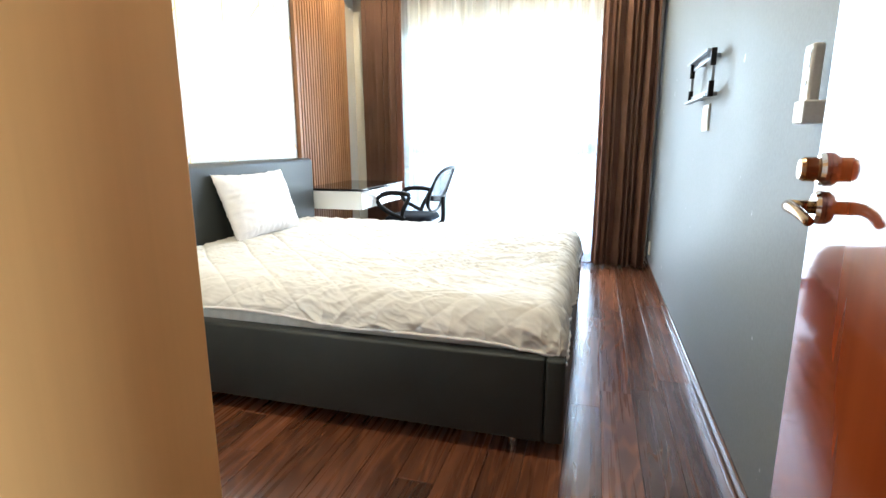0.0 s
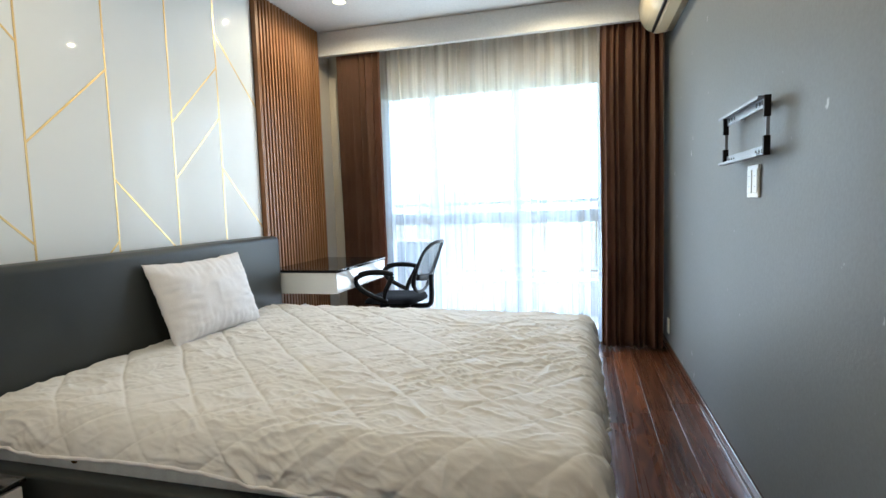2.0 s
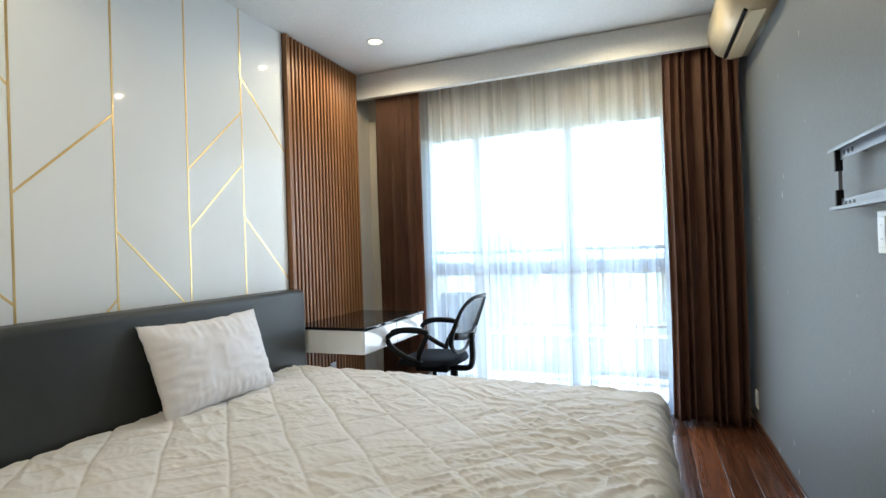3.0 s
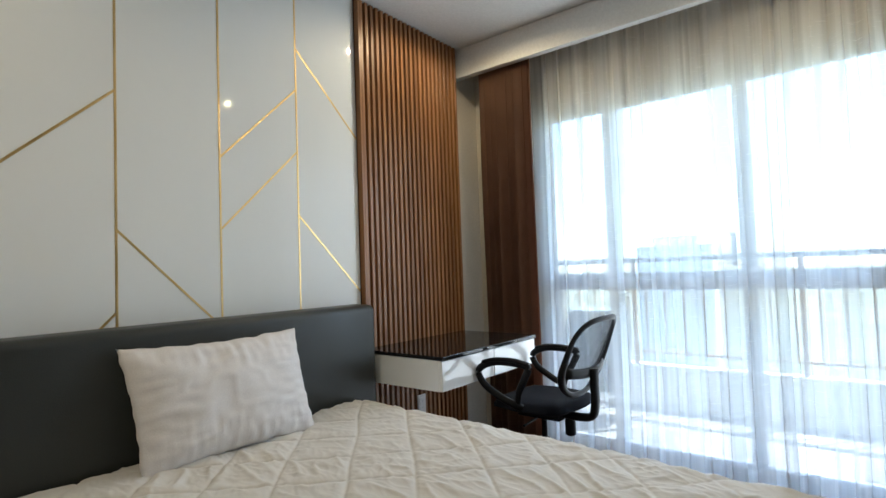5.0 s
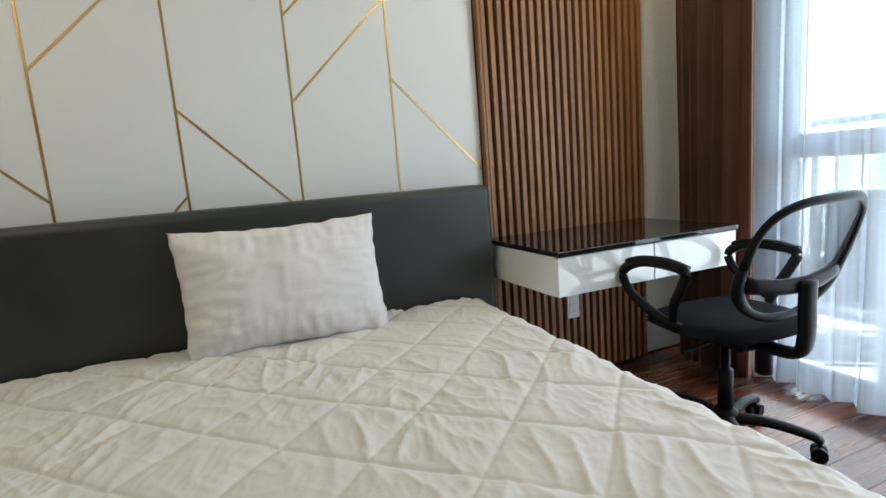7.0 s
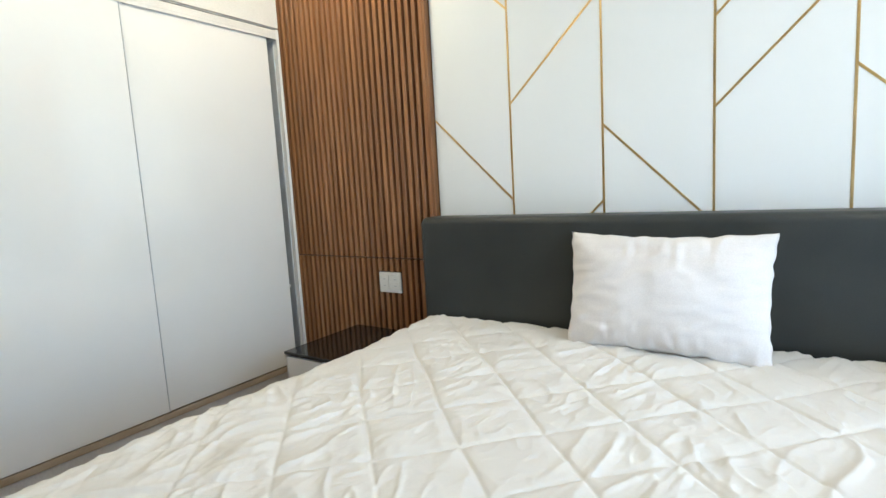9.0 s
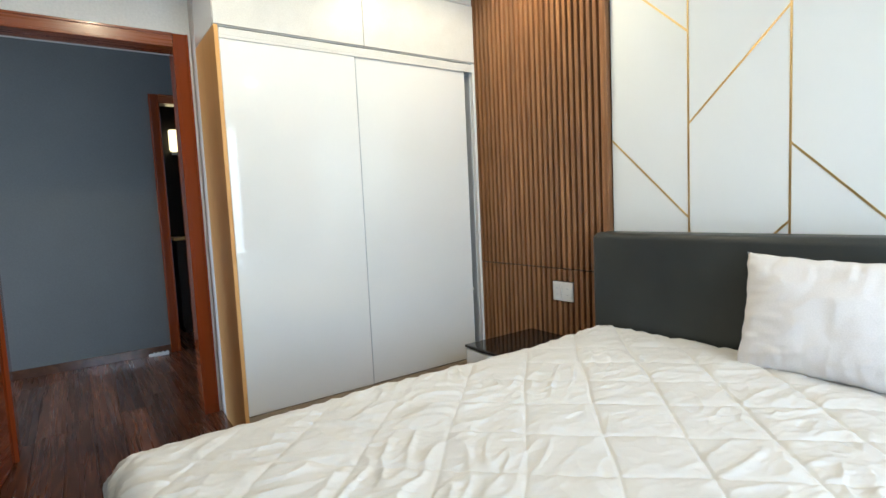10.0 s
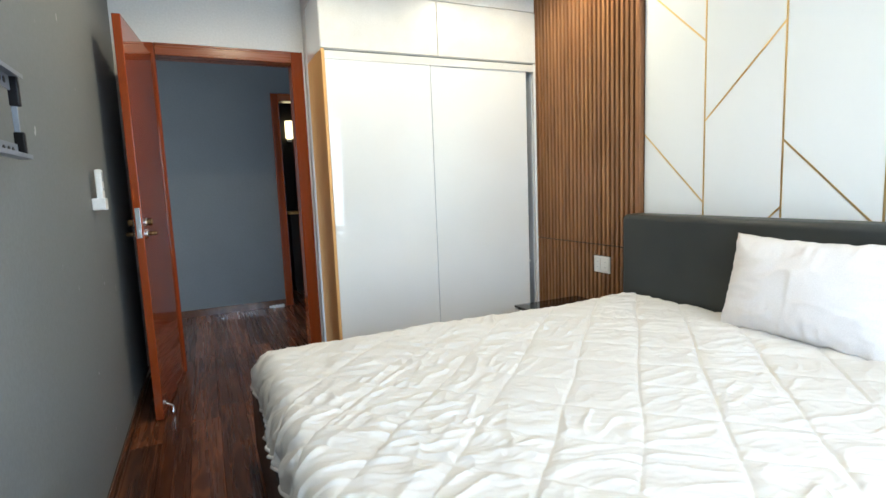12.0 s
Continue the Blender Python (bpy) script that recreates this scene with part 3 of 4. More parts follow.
bm = lathe([(0.012, 0), (0.010, 0.004)], 16, m=pose(-0.552, -0.937, 0.118, 90))
part("vent_eyelet", bm, BRONZE, mattress, "small brass vent eyelet")


# quilt: a stitched sheet that lies on the mattress and hangs over three sides
def quilt_surface():
    x_head, x_edge = -2.035, -0.022
    y_edge0 = 1.865
    hang_foot, hang_near, hang_far = 0.205, 0.262, 0.30
    top = 0.552
    nu, nv = 480, 480
    cx = np.linspace(x_head, x_edge + hang_foot, nu + 1)
    cy = np.linspace(y_edge0 - hang_near, 3.52 + hang_far, nv + 1)

    def fold(o, r):
        a = min(o / r, math.pi / 2)
        rest = max(0.0, o - r * math.pi / 2)
        return r * math.sin(a) + 0.07 * rest, r * (1 - math.cos(a)) + rest

    def crest(n):
        return max(0.0, 1 - 2.6 * abs(n)) ** 1.6

    verts = np.zeros(((nu + 1) * (nv + 1), 3))
    k = 0
    for i, x in enumerate(cx):
        for j, y in enumerate(cy):
            y_edge1 = 3.515 - 0.05 * (x + 1.0)
            wav = 0.014 * noise.noise(Vector((x * 2.3, y * 2.3, 7.0)))
            ox = max(0.0, x - x_edge - wav)
            near = max(0.0, y_edge0 + wav - y)
            far = max(0.0, y - y_edge1 + wav)
            if near > 0:
                near *= 0.84 + 0.08 * noise.noise(Vector((x * 2.1, 3.1, 0.0))) + 0.08 * (x + 0.5) + 0.20 * max(0.0, x + 0.25) + 0.6 * max(0.0, -1.82 - x)
            ox *= 0.97 + 0.10 * noise.noise(Vector((6.0, y * 2.6, 0.0)))
            oy = max(near, far)
            hx, dx = fold(ox, 0.085)
            hy, dy = fold(oy, 0.15 if near > 0 else 0.09)
            px = x if ox == 0 else x_edge + wav + hx
            py = y if oy == 0 else (y_edge0 + wav - hy if near > 0 else y_edge1 - wav + hy)
            drop = max(dx, dy) + 0.28 * min(dx, dy)
            u, v = (x + y) / 0.300, (x - y) / 0.300
            fu = u - 1.85 / 0.300 + 0.5 + 0.07 * noise.noise(Vector((x * 3, y * 3, 2)))
            fv = v + 4.21 / 0.300 + 0.5 + 0.07 * noise.noise(Vector((x * 3, y * 3, 5)))
            su, sv = abs(fu % 1.0 - 0.5), abs(fv % 1.0 - 0.5)
            d_seam = 0.212 * min(su, sv)
            hold = 0.45 + 0.55 / (1 + math.exp((x + 1.0) * 6.0))
            hold *= 0.35 + 0.65 / (1 + math.exp(-(y - 1.95) * 16.0))
            puff = 0.0048 * hold * (1 - math.exp(-d_seam / 0.018))
            stitch = -0.0045 * hold * math.exp(-(d_seam / 0.0045) ** 2)
            # short gathers that cross each seam
            along, row = (v, math.floor(fu)) if su < sv else (u, math.floor(fv) + 40)
            pucker = 0.0028 * noise.noise(Vector((along * 9.0, row * 3.7, 0.5))) * math.exp(-d_seam / 0.030)
            warp = noise.noise_vector(Vector((x * 4.2, y * 4.2, 1.0)))
            qx, qy = x + 0.042 * warp.x, y + 0.042 * warp.y
            ea, fa = qx * 0.97 - qy * 0.25, qx * 0.25 + qy * 0.97
            eb, fb = qx * 0.80 + qy * 0.60, qy * 0.80 - qx * 0.60
            n1 = noise.noise(Vector((ea * 4.6, fa * 13.5, 0.0)))
            n2 = noise.noise(Vector((eb * 5.6, fb * 16.0, 4.0)))
            n3 = noise.noise(Vector((ea * 15.0 + fa * 6.0, fa * 38.0, 8.0)))
            side = 0.5 + 0.5 * math.tanh(4.0 * noise.noise(Vector((x * 2.6, y * 2.6, 15.0))))
            calm = max(0.30, 0.60 + 0.60 * noise.noise(Vector((x * 1.7, y * 1.7, 9.0))) + 0.30 / (1 + math.exp(-(x + 0.9) * 6.0)))
            crease = calm * (0.0150 * side * crest(n1) + 0.0130 * (1 - side) * crest(n2) + 0.0034 * crest(n3) + 0.0040 * n2 + 0.0022 * n3)
            rise = puff + stitch + pucker + crease * (0.45 + 0.55 * min(1.0, d_seam / 0.03)) + 0.005 * noise.noise(Vector((x * 1.5, y * 1.5, 3)))
            # folds that run down where the quilt hangs
            if max(dx, dy) > 0:
                run = y if dx >= dy else x
                rise += 0.011 * min(1.0, max(dx, dy) / 0.09) * crest(noise.noise(Vector((run * 9.0, max(dx, dy) * 3.0, 21.0)))) + 0.006 * min(1.0, max(dx, dy) / 0.08) * noise.noise(Vector((run * 17.0, max(dx, dy) * 4.0, 27.0)))
            tilt = min(1.0, max(dx, dy) / 0.09)
            if dx >= dy and ox > 0:
                px += rise * tilt
            elif oy > 0:
                py += rise * tilt * (-1 if near > 0 else 1)
            verts[k] = (px, py, top - drop + rise * (1 - 0.8 * tilt))
            k += 1
    faces = [(i * (nv + 1) + j, (i + 1) * (nv + 1) + j, (i + 1) * (nv + 1) + j + 1, i * (nv + 1) + j + 1) for i in range(nu) for j in range(nv)]
    return verts, faces


qv, qf = quilt_surface()
mid = Vector((-1.0, 2.665, 0.0))
quilt = thing("quilt", "rumpled cream white quilt with diamond stitching over the bed", "quilt", mid)
me = bpy.data.meshes.new("cover")
me.from_pydata([tuple(Vector(p) - mid) for p in qv], [], qf)
me.materials.append(COTTON)
for p in me.polygons:
    p.use_smooth = True
cover = new("cover", me)
cover.parent = quilt
md = cover.modifiers.new("thickness", "SOLIDIFY")
md.thickness, md.offset = 0.012, -1.0
QN = 481
near_line = [Vector(qv[i * QN]) - mid for i in range(0, QN, 3)]
foot_line = [Vector(qv[(QN - 1) * QN + j]) - mid for j in range(0, QN, 3)]
far_line = [Vector(qv[i * QN + QN - 1]) - mid for i in range(0, QN, 3)]
for line in (near_line, foot_line, far_line):
    part("hem", tube([p + Vector((0, 0, -0.002)) for p in line], 0.0065, 8), PILLOW_COTTON, quilt, "corded white hem", True)


# pillow
def pillow_shape(w, h, thick):
    n, m_ = 64, 44

    def place(front):
        def f(u, v):
            a, b = 2 * u - 1, 2 * v - 1
            pinch = 1 - 0.045 * (1 - b * b) * abs(a) ** 3 + (0.004 * math.sin(17 * b + 1.3) + 0.012 * noise.noise(Vector((b * 7.0, a, 2.0)))) * abs(a) ** 6
            pinch2 = 1 - 0.085 * (1 - a * a) * abs(b) ** 3 + (0.006 * math.sin(23 * a + 0.4) + 0.020 * noise.noise(Vector((a * 8.0, b, 7.0)))) * abs(b) ** 6
            body = (max(0.0, 1 - abs(a) ** 2.4) * max(0.0, 1 - abs(b) ** 2.4)) ** 0.62
            wr = noise.noise(Vector((a * 2.4, b * 2.0, 3.0 if front else 8.0)))
            radial = noise.noise(Vector((a * 14.0, b * 4.0, 5.0))) * abs(b) ** 2 + noise.noise(Vector((a * 4.0, b * 11.0, 6.0))) * abs(a) ** 2 + 0.35 * (1 - abs(noise.noise(Vector((a * 2.2 + b * 1.2, b * 2.6 - a * 1.6, 12.0))))) ** 6
            d = thick * 0.5 * body * (1 + 0.16 * wr) + 0.016 * radial * body ** 0.5
            lean = 1 - 0.075 * (1 - b) / 2 if a < 0 else 1.0
            return (a * w / 2 * pinch * lean, (-d if front else d), b * h / 2 * pinch2 + 0.006 * noise.noise(Vector((a * 6, b, 1.0))) * abs(b) ** 4)
        return f

    bm = sheet(n, m_, place(True))
    merge(bm, sheet(n, m_, place(False)))
    bmesh.ops.remove_doubles(bm, verts=list(bm.verts), dist=0.0008)
    bmesh.ops.recalc_face_normals(bm, faces=list(bm.faces))
    return bm


pillow = tagged(mesh_object("pillow", pillow_shape(0.69, 0.44, 0.17), PILLOW_COTTON, smooth=True), "plump white cotton pillow leaning on the headboard", "pillow")
pillow.matrix_world = pose(-1.950, 2.838, 0.748, -19, 0, 88)

# ---- nightstand ----
ns = thing("nightstand", "white two-drawer nightstand with a dark glass top", "nightstand", (-1.93, 1.395, 0))
part("body", box((-0.255, -0.24, 0.05), (0.245, 0.24, 0.385), 0.003), BLACK_PLASTIC, ns)
part("plinth", box((-0.24, -0.22, 0), (0.21, 0.22, 0.05)), BLACK_PLASTIC, ns)
part("glass_top", box((-0.26, -0.245, 0.386), (0.272, 0.245, 0.400), 0.003), DARK_GLASS, ns, "dark tinted glass top")
for z0, z1 in ((0.06, 0.208), (0.226, 0.374)):
    part("drawer", box((0.246, -0.236, z0), (0.264, 0.236, z1), 0.003), GLOSS_WHITE, ns, "glossy white drawer front")
part("side_panel", box((-0.255, -0.246, 0.05), (0.262, -0.2405, 0.384), 0.002), GLOSS_WHITE, ns)

# ---- wardrobe ----
WX0, WX1 = -2.188, -0.550
FRONT_BACK = 0.054  # the front stands this far behind the nominal depth
wr = thing("wardrobe", "tall built-in wardrobe with glossy white sliding doors", "wardrobe", ((WX0 + WX1) / 2, 0.45, 0))


def in_ward(bm):
    for v in bm.verts:
        if v.co.y > 0.30:
            v.co.y -= FRONT_BACK
    bmesh.ops.transform(bm, matrix=Matrix.Translation((-(WX0 + WX1) / 2, -0.45, 0)), verts=list(bm.verts))
    return bm


part("side_panel", in_ward(box((WX1 - 0.02, 0.252, 0.0), (WX1, Y_WARD + 0.004, 2.125), 0.002)), TAN_WOOD, wr, "tan wood laminate side panel")
part("side_panel", in_ward(box((WX0, Y_DOOR + 0.002, 0.0), (WX0 + 0.02, Y_WARD, 2.125), 0.002)), GLOSS_WHITE, wr)
part("back_panel", in_ward(box((WX0 + 0.021, Y_DOOR + 0.002, 0.08), (-0.902, Y_DOOR + 0.012, 2.07))), GLOSS_WHITE, wr)
part("plinth", in_ward(box((WX0 + 0.021, 0.30, 0.0), (WX1 - 0.021, Y_WARD - 0.012, 0.10), 0.002)), WHITE_PLASTIC, wr)
bm = box((WX0 + 0.021, 0.62, 0.101), (WX1 - 0.021, Y_WARD + 0.002, 0.122), 0.002)
box((WX0 + 0.021, Y_WARD - 0.004, 0.121), (WX1 - 0.021, Y_WARD + 0.002, 0.132), 0.001, bm=bm)
part("bottom_track", in_ward(bm), TRACK_TAN, wr, "champagne aluminium sliding track")
bm = box((WX0 + 0.021, 0.26, 2.078), (WX1 - 0.021, Y_WARD + 0.003, 2.116), 0.003)
box((WX0 + 0.021, Y_WARD - 0.004, 2.064), (WX1 - 0.021, Y_WARD + 0.003, 2.079), 0.001, bm=bm)
part("top_track", in_ward(bm), WHITE_PLASTIC, wr)
part("sliding_door", in_ward(box((-1.305, 0.726, 0.136), (WX1 - 0.022, 0.748, 2.070), 0.003)), GLOSS_WHITE, wr, "glossy white lacquered sliding door")
part("sliding_door", in_ward(box((-2.105, 0.719, 0.136), (-1.3095, 0.741, 2.070), 0.003)), GLOSS_WHITE, wr, "glossy white lacquered sliding door")
part("door_edge", in_ward(box((-1.3085, 0.724, 0.136), (-1.3052, 0.7505, 2.070), 0.001)), ALU, wr, "thin aluminium edge")
part("door_guide", in_ward(box((-2.135, 0.702, 0.60), (-2.1055, 0.716, 0.615), 0.002)), WHITE_PLASTIC, wr)
part("inner_post", in_ward(box((WX0 + 0.021, 0.40, 0.136), (WX0 + 0.026, 0.72, 2.06))), ALU, wr)
for x0, x1 in ((WX0 + 0.002, -1.369), (-1.366, WX1 - 0.001)):
    part("upper_door", in_ward(box((x0, 0.735, 2.130), (x1, 0.753, 2.495), 0.002)), WHITE_PLASTIC, wr, "white upper cabinet door")
part("upper_carcass", in_ward(box((WX0 + 0.002, 0.252, 2.127), (WX1 - 0.0005, 0.733, 2.50), 0.001)), GLOSS_WHITE, wr)
part("filler", in_ward(box((WX0 + 0.002, 0.252, 2.503), (WX1 - 0.0005, 0.745, H - 0.003), 0.001)), WHITE_PAINT, wr, "white filler above the cabinets")

# ---- desk ----
desk = thing("desk", "wall-hung white two-drawer desk with black glass top", "desk", (-1.915, 4.20, 0.60))
part("carcass", box((-0.278, -0.450, 0.0), (0.248, 0.450, 0.150), 0.002), GLOSS_WHITE, desk)
part("glass_top", box((-0.278, -0.456, 0.1505), (0.277, 0.456, 0.170), 0.003), DARK_GLASS, desk, "black glass top")
for y0, y1 in ((-0.450, -0.003), (0.003, 0.450)):
    part("drawer", box((0.2485, y0, 0.002), (0.268, y1, 0.146), 0.002), GLOSS_WHITE, desk, "glossy white drawer front")

# ---- office chair ----
chair = thing("office_chair", "black office chair with mesh back and loop arms", "chair", (-1.41, 4.295, 0), -92.0)
# local: -y looks to the desk side, +y is the back
for k in range(5):
    a = radians(72 * k + 55)
    d = Vector((math.cos(a), math.sin(a), 0))
    line = smooth_line([d * 0.03 + Vector((0, 0, 0.105)), d * 0.14 + Vector((0, 0, 0.108)), d * 0.26 + Vector((0, 0, 0.085)), d * 0.29 + Vector((0, 0, 0.065))], 5)
    leg = part("base_arm", tube(line, [0.028 - 0.010 * i / (len(line) - 1) for i in range(len(line))], 10, flat=0.75), BLACK_PLASTIC, chair, "", True)
    side = Vector((-d.y, d.x, 0))
    c = d * 0.285 + Vector((0, 0, 0.026))
    bm = rod(c - side * 0.026, c - side * 0.006, 0.026, seg=18)
    rod(c + side * 0.006, c + side * 0.026, 0.026, seg=18, bm=bm)
    rod(c + Vector((0, 0, 0.008)), c + Vector((0, 0, 0.05)), 0.008, bm=bm)
    part("castor", bm, BLACK_PLASTIC, leg, "black twin castor")
part("hub", lathe([(0.045, 0.08), (0.042, 0.13), (0.030, 0.14)]), BLACK_PLASTIC, chair, "", True)
part("gas_lift", lathe([(0.026, 0.13), (0.026, 0.29), (0.015, 0.292), (0.015, 0.40)], 20), BLACK_PLASTIC, chair, "", True)
bm = box((-0.075, -0.12, 0.400), (0.075, 0.13, 0.446), 0.012)
rod((0.07, 0.0, 0.405), (0.20, 0.0, 0.395), 0.006, bm=bm)
part("mechanism", bm, BLACK_PLASTIC, chair)
part("tension_knob", lathe([(0.020, 0.325), (0.027, 0.330), (0.027, 0.395), (0.018, 0.425)], 18, m=pose(0, 0.15, 0)), BLACK_PLASTIC, chair, "", True)


def seat_shape():
    def top(u, v):
        a, b = 2 * u - 1, 2 * v - 1
        ra = math.copysign(abs(a), a)
        x = 0.245 * ra * math.sqrt(max(0.0, 1 - 0.38 * b * b))
        y = 0.235 * b * math.sqrt(max(0.0, 1 - 0.38 * a * a))
        e = max(0.0, 1 - max(abs(a), abs(b)) ** 4)
        return (x, y, 0.478 + 0.045 * e ** 0.5 - 0.010 * math.exp(-(a * a + b * b) * 2) - 0.012 * max(0.0, -b) ** 3)

    def low(u, v):
        p = top(u, v)
        a, b = 2 * u - 1, 2 * v - 1
        e = max(0.0, 1 - max(abs(a), abs(b)) ** 4)
        return (p[0], p[1], 0.478 - 0.024 * e ** 0.5)

    bm = sheet(20, 20, top)
    merge(bm, sheet(20, 20, low))
    bmesh.ops.remove_doubles(bm, verts=list(bm.verts), dist=0.0005)
    bmesh.ops.recalc_face_normals(bm, faces=list(bm.faces))
    return bm


part("seat", seat_shape(), BLACK_CLOTH, chair, "black fabric seat cushion", True)
line = smooth_line([(0, 0.10, 0.428), (0, 0.21, 0.424), (0, 0.272, 0.440), (0, 0.290, 0.50), (0, 0.290, 0.60), (0, 0.292, 0.672)], 6)
part("back_stem", tube(line, 0.0195, 14, flat=1.75, up=(1, 0, 0)), BLACK_PLASTIC, chair, "", True)


def back_point(a, b):
    """A point of the curved backrest: a, b from -1 to 1 across and up."""
    return Vector((0.225 * a, 0.212 + 0.160 * (b + 1) / 2 - 0.050 * a * a + 0.012 * (1 - b * b), 0.735 + 0.192 * b))


ring = []
for k in range(64):
    t = 2 * math.pi * k / 64
    c, s_ = math.cos(t), math.sin(t)
    ring.append(back_point(math.copysign(abs(c) ** 0.62, c) * (1.0 - 0.30 * max(0.0, -s_) ** 1.5), math.copysign(abs(s_) ** 0.62, s_)))
girth = [0.0135 + 0.0095 * math.exp(-((math.sin(2 * math.pi * k / 64) + 0.30) / 0.35) ** 2) for k in range(64)]
bm = tube(ring + ring[:1], girth + girth[:1], 12, flat=0.8, up=(0, 1, 0))
part("back_frame", bm, BLACK_PLASTIC, chair, "", True)
line = [back_point(-0.86 + 1.72 * k / 14, -0.32 - 0.10 * math.sin(math.pi * k / 14)) for k in range(15)]
part("back_bar", tube(line, 0.017, 10, flat=1.5), BLACK_PLASTIC, chair, "", True)
bm = bmesh.new()
for i in range(-42, 43):
    a = i / 43
    lim = 0.97 * (1 - abs(a) ** 3.2) ** 0.31
    pts = [back_point(a, -0.36 + (lim + 0.36) * k / 10) for k in range(11)]
    tube(pts, 0.00055, 3, bm)
for j in range(0, 60):
    b = -0.36 + 1.32 * j / 60
    lim = 0.97 * max(0.0, 1 - abs(b) ** 3.2) ** 0.31
    tube([back_point(lim * (k / 5 - 1), b) for k in range(11)], 0.00055, 3, bm)
tagged(part("mesh_back", bm, BLACK_PLASTIC, chair, "open black mesh back panel"), kind="stuff")
for sx in (-1, 1):
    loop = smooth_line([(sx * 0.18, 0.02, 0.470), (sx * 0.250, -0.01, 0.505), (sx * 0.266, -0.10, 0.545), (sx * 0.268, -0.190, 0.600), (sx * 0.267, -0.215, 0.665), (sx * 0.262, -0.13, 0.708), (sx * 0.260, -0.02, 0.714), (sx * 0.260, 0.07, 0.700), (sx * 0.258, 0.05, 0.640), (sx * 0.250, 0.01, 0.570), (sx * 0.232, -0.01, 0.500)], 7)
    arm = part("armrest", tube(loop, 0.015, 10, flat=1.25), BLACK_PLASTIC, chair, "black plastic loop armrest", True)
    pad = smooth_line([(sx * 0.266, -0.185, 0.706), (sx * 0.262, -0.12, 0.722), (sx * 0.260, -0.01, 0.726), (sx * 0.260, 0.075, 0.712)], 6)
    part("arm_pad", tube(pad, 0.022, 10, flat=0.5), BLACK_PLASTIC, arm, "", True)


# ---- curtains ----
def curtain_sheet(x0, x1, y, z0, z1, folds, depth, seed, n_per=12, curl=0.125, span=(0.0, 1.0), rows=40):
    nu, nv = folds * n_per, rows

    def place(u, v):
        v = span[0] + (span[1] - span[0]) * v
        z = z0 + (z1 - z0) * v
        ph = 2 * math.pi * (folds * u + 0.65 * noise.noise(Vector((u * folds * 0.6, seed, 0.0))) + 0.10 * noise.noise(Vector((u * 6, v * 2.0, seed))))
        amp = depth * (0.75 + 0.45 * noise.noise(Vector((u * folds * 0.8, seed + 5, v * 0.7)))) * (0.80 + 0.25 * (1 - v))
        x = x0 + (x1 - x0) * u + 0.010 * noise.noise(Vector((u * 5, v * 2, seed + 2)))
        return (x + curl * depth * math.sin(2 * ph), y + amp * math.sin(ph), z + (0.008 * math.sin(ph * 0.5 + 1) if v == 0 else 0))

    return sheet(nu, nv, place)


def drape(x0, x1, y, folds, depth, seed, label):
    d = thing("curtain", label, "curtain", ((x0 + x1) / 2, y, 0.02), group="brown curtains at the window")
    bm = curtain_sheet(x0, x1, y, 0.025, 2.70, folds, depth, seed, 16)
    bmesh.ops.solidify(bm, geom=list(bm.faces), thickness=0.003)
    bmesh.ops.transform(bm, matrix=Matrix.Translation((-(x0 + x1) / 2, -y, -0.02)), verts=list(bm.verts))
    part("cloth", bm, DRAPE, d, "", True)
    part("heading_tape", box((-(x1 - x0) / 2, -0.012, 2.66), ((x1 - x0) / 2, 0.012, 2.69), 0.004), DRAPE, d)
    return d


drape(-2.085, -1.655, 4.800, 7, 0.056, 31.0, "brown floor-length curtain drawn back beside the desk")
drape(0.150, 0.610, 4.80, 8, 0.060, 14.0, "brown floor-length curtain drawn back beside the grey wall")
voile = thing("sheer_curtain", "white sheer voile curtain with slubs drawn across the window", "sheer curtain")
part("cloth", curtain_sheet(-1.80, 0.26, 4.905, 0.022, 2.70, 19, 0.046, 21.0, 18, 0.20), SHEER, voile, "", True)
part("hem", curtain_sheet(-1.80, 0.26, 4.902, 0.022, 2.70, 19, 0.046, 21.0, 18, 0.20, (0.0, 0.034), 2), SHEER, voile, "doubled hem of the voile", True)
track = thing("curtain_track", "white double curtain track behind the pelmet", "curtain track", (0, 4.85, 2.70))
for y in (-0.05, 0.055):
    part("rail", box((X_HEAD + 0.02, y - 0.012, 0.0), (X_TV - 0.02, y + 0.012, 0.028), 0.003), WHITE_PLASTIC, track)

# ---- air conditioner ----
ac = thing("air_conditioner", "white split air conditioner high on the wall, tinted for lamp glow", "air conditioner", (X_TV, 4.26, 2.40))


def ac_profile(y0, y1, inset=0.0):
    prof = [(0.0, 0.0), (-0.12, -0.012), (-0.19, 0.03), (-0.226, 0.10), (-0.235, 0.18), (-0.222, 0.25), (-0.18, 0.285), (0.0, 0.29)]
    bm = bmesh.new()
    a = [bm.verts.new((x * (1 - inset), y0, z)) for x, z in prof]
    b = [bm.verts.new((x * (1 - inset), y1, z)) for x, z in prof]
    bm.faces.new(a)
    bm.faces.new(b[::-1])
    for i in range(len(prof)):
        j = (i + 1) % len(prof)
        bm.faces.new((a[i], b[i], b[j], a[j]))
    bmesh.ops.recalc_face_normals(bm, faces=list(bm.faces))
    bmesh.ops.bevel(bm, geom=list(bm.edges), offset=0.008, segments=2, affect="EDGES")
    return bm


part("casing", ac_profile(-0.40, 0.40), AC_PLASTIC, ac, "", True)
part("outlet_slot", box((-0.150, -0.36, -0.010), (-0.132, 0.36, 0.016), 0.002), BLACK_PLASTIC, ac, "dark air outlet slot")
part("louvre", box((-0.122, -0.36, -0.0165), (-0.050, 0.36, 0.002), 0.003), AC_PLASTIC, ac)
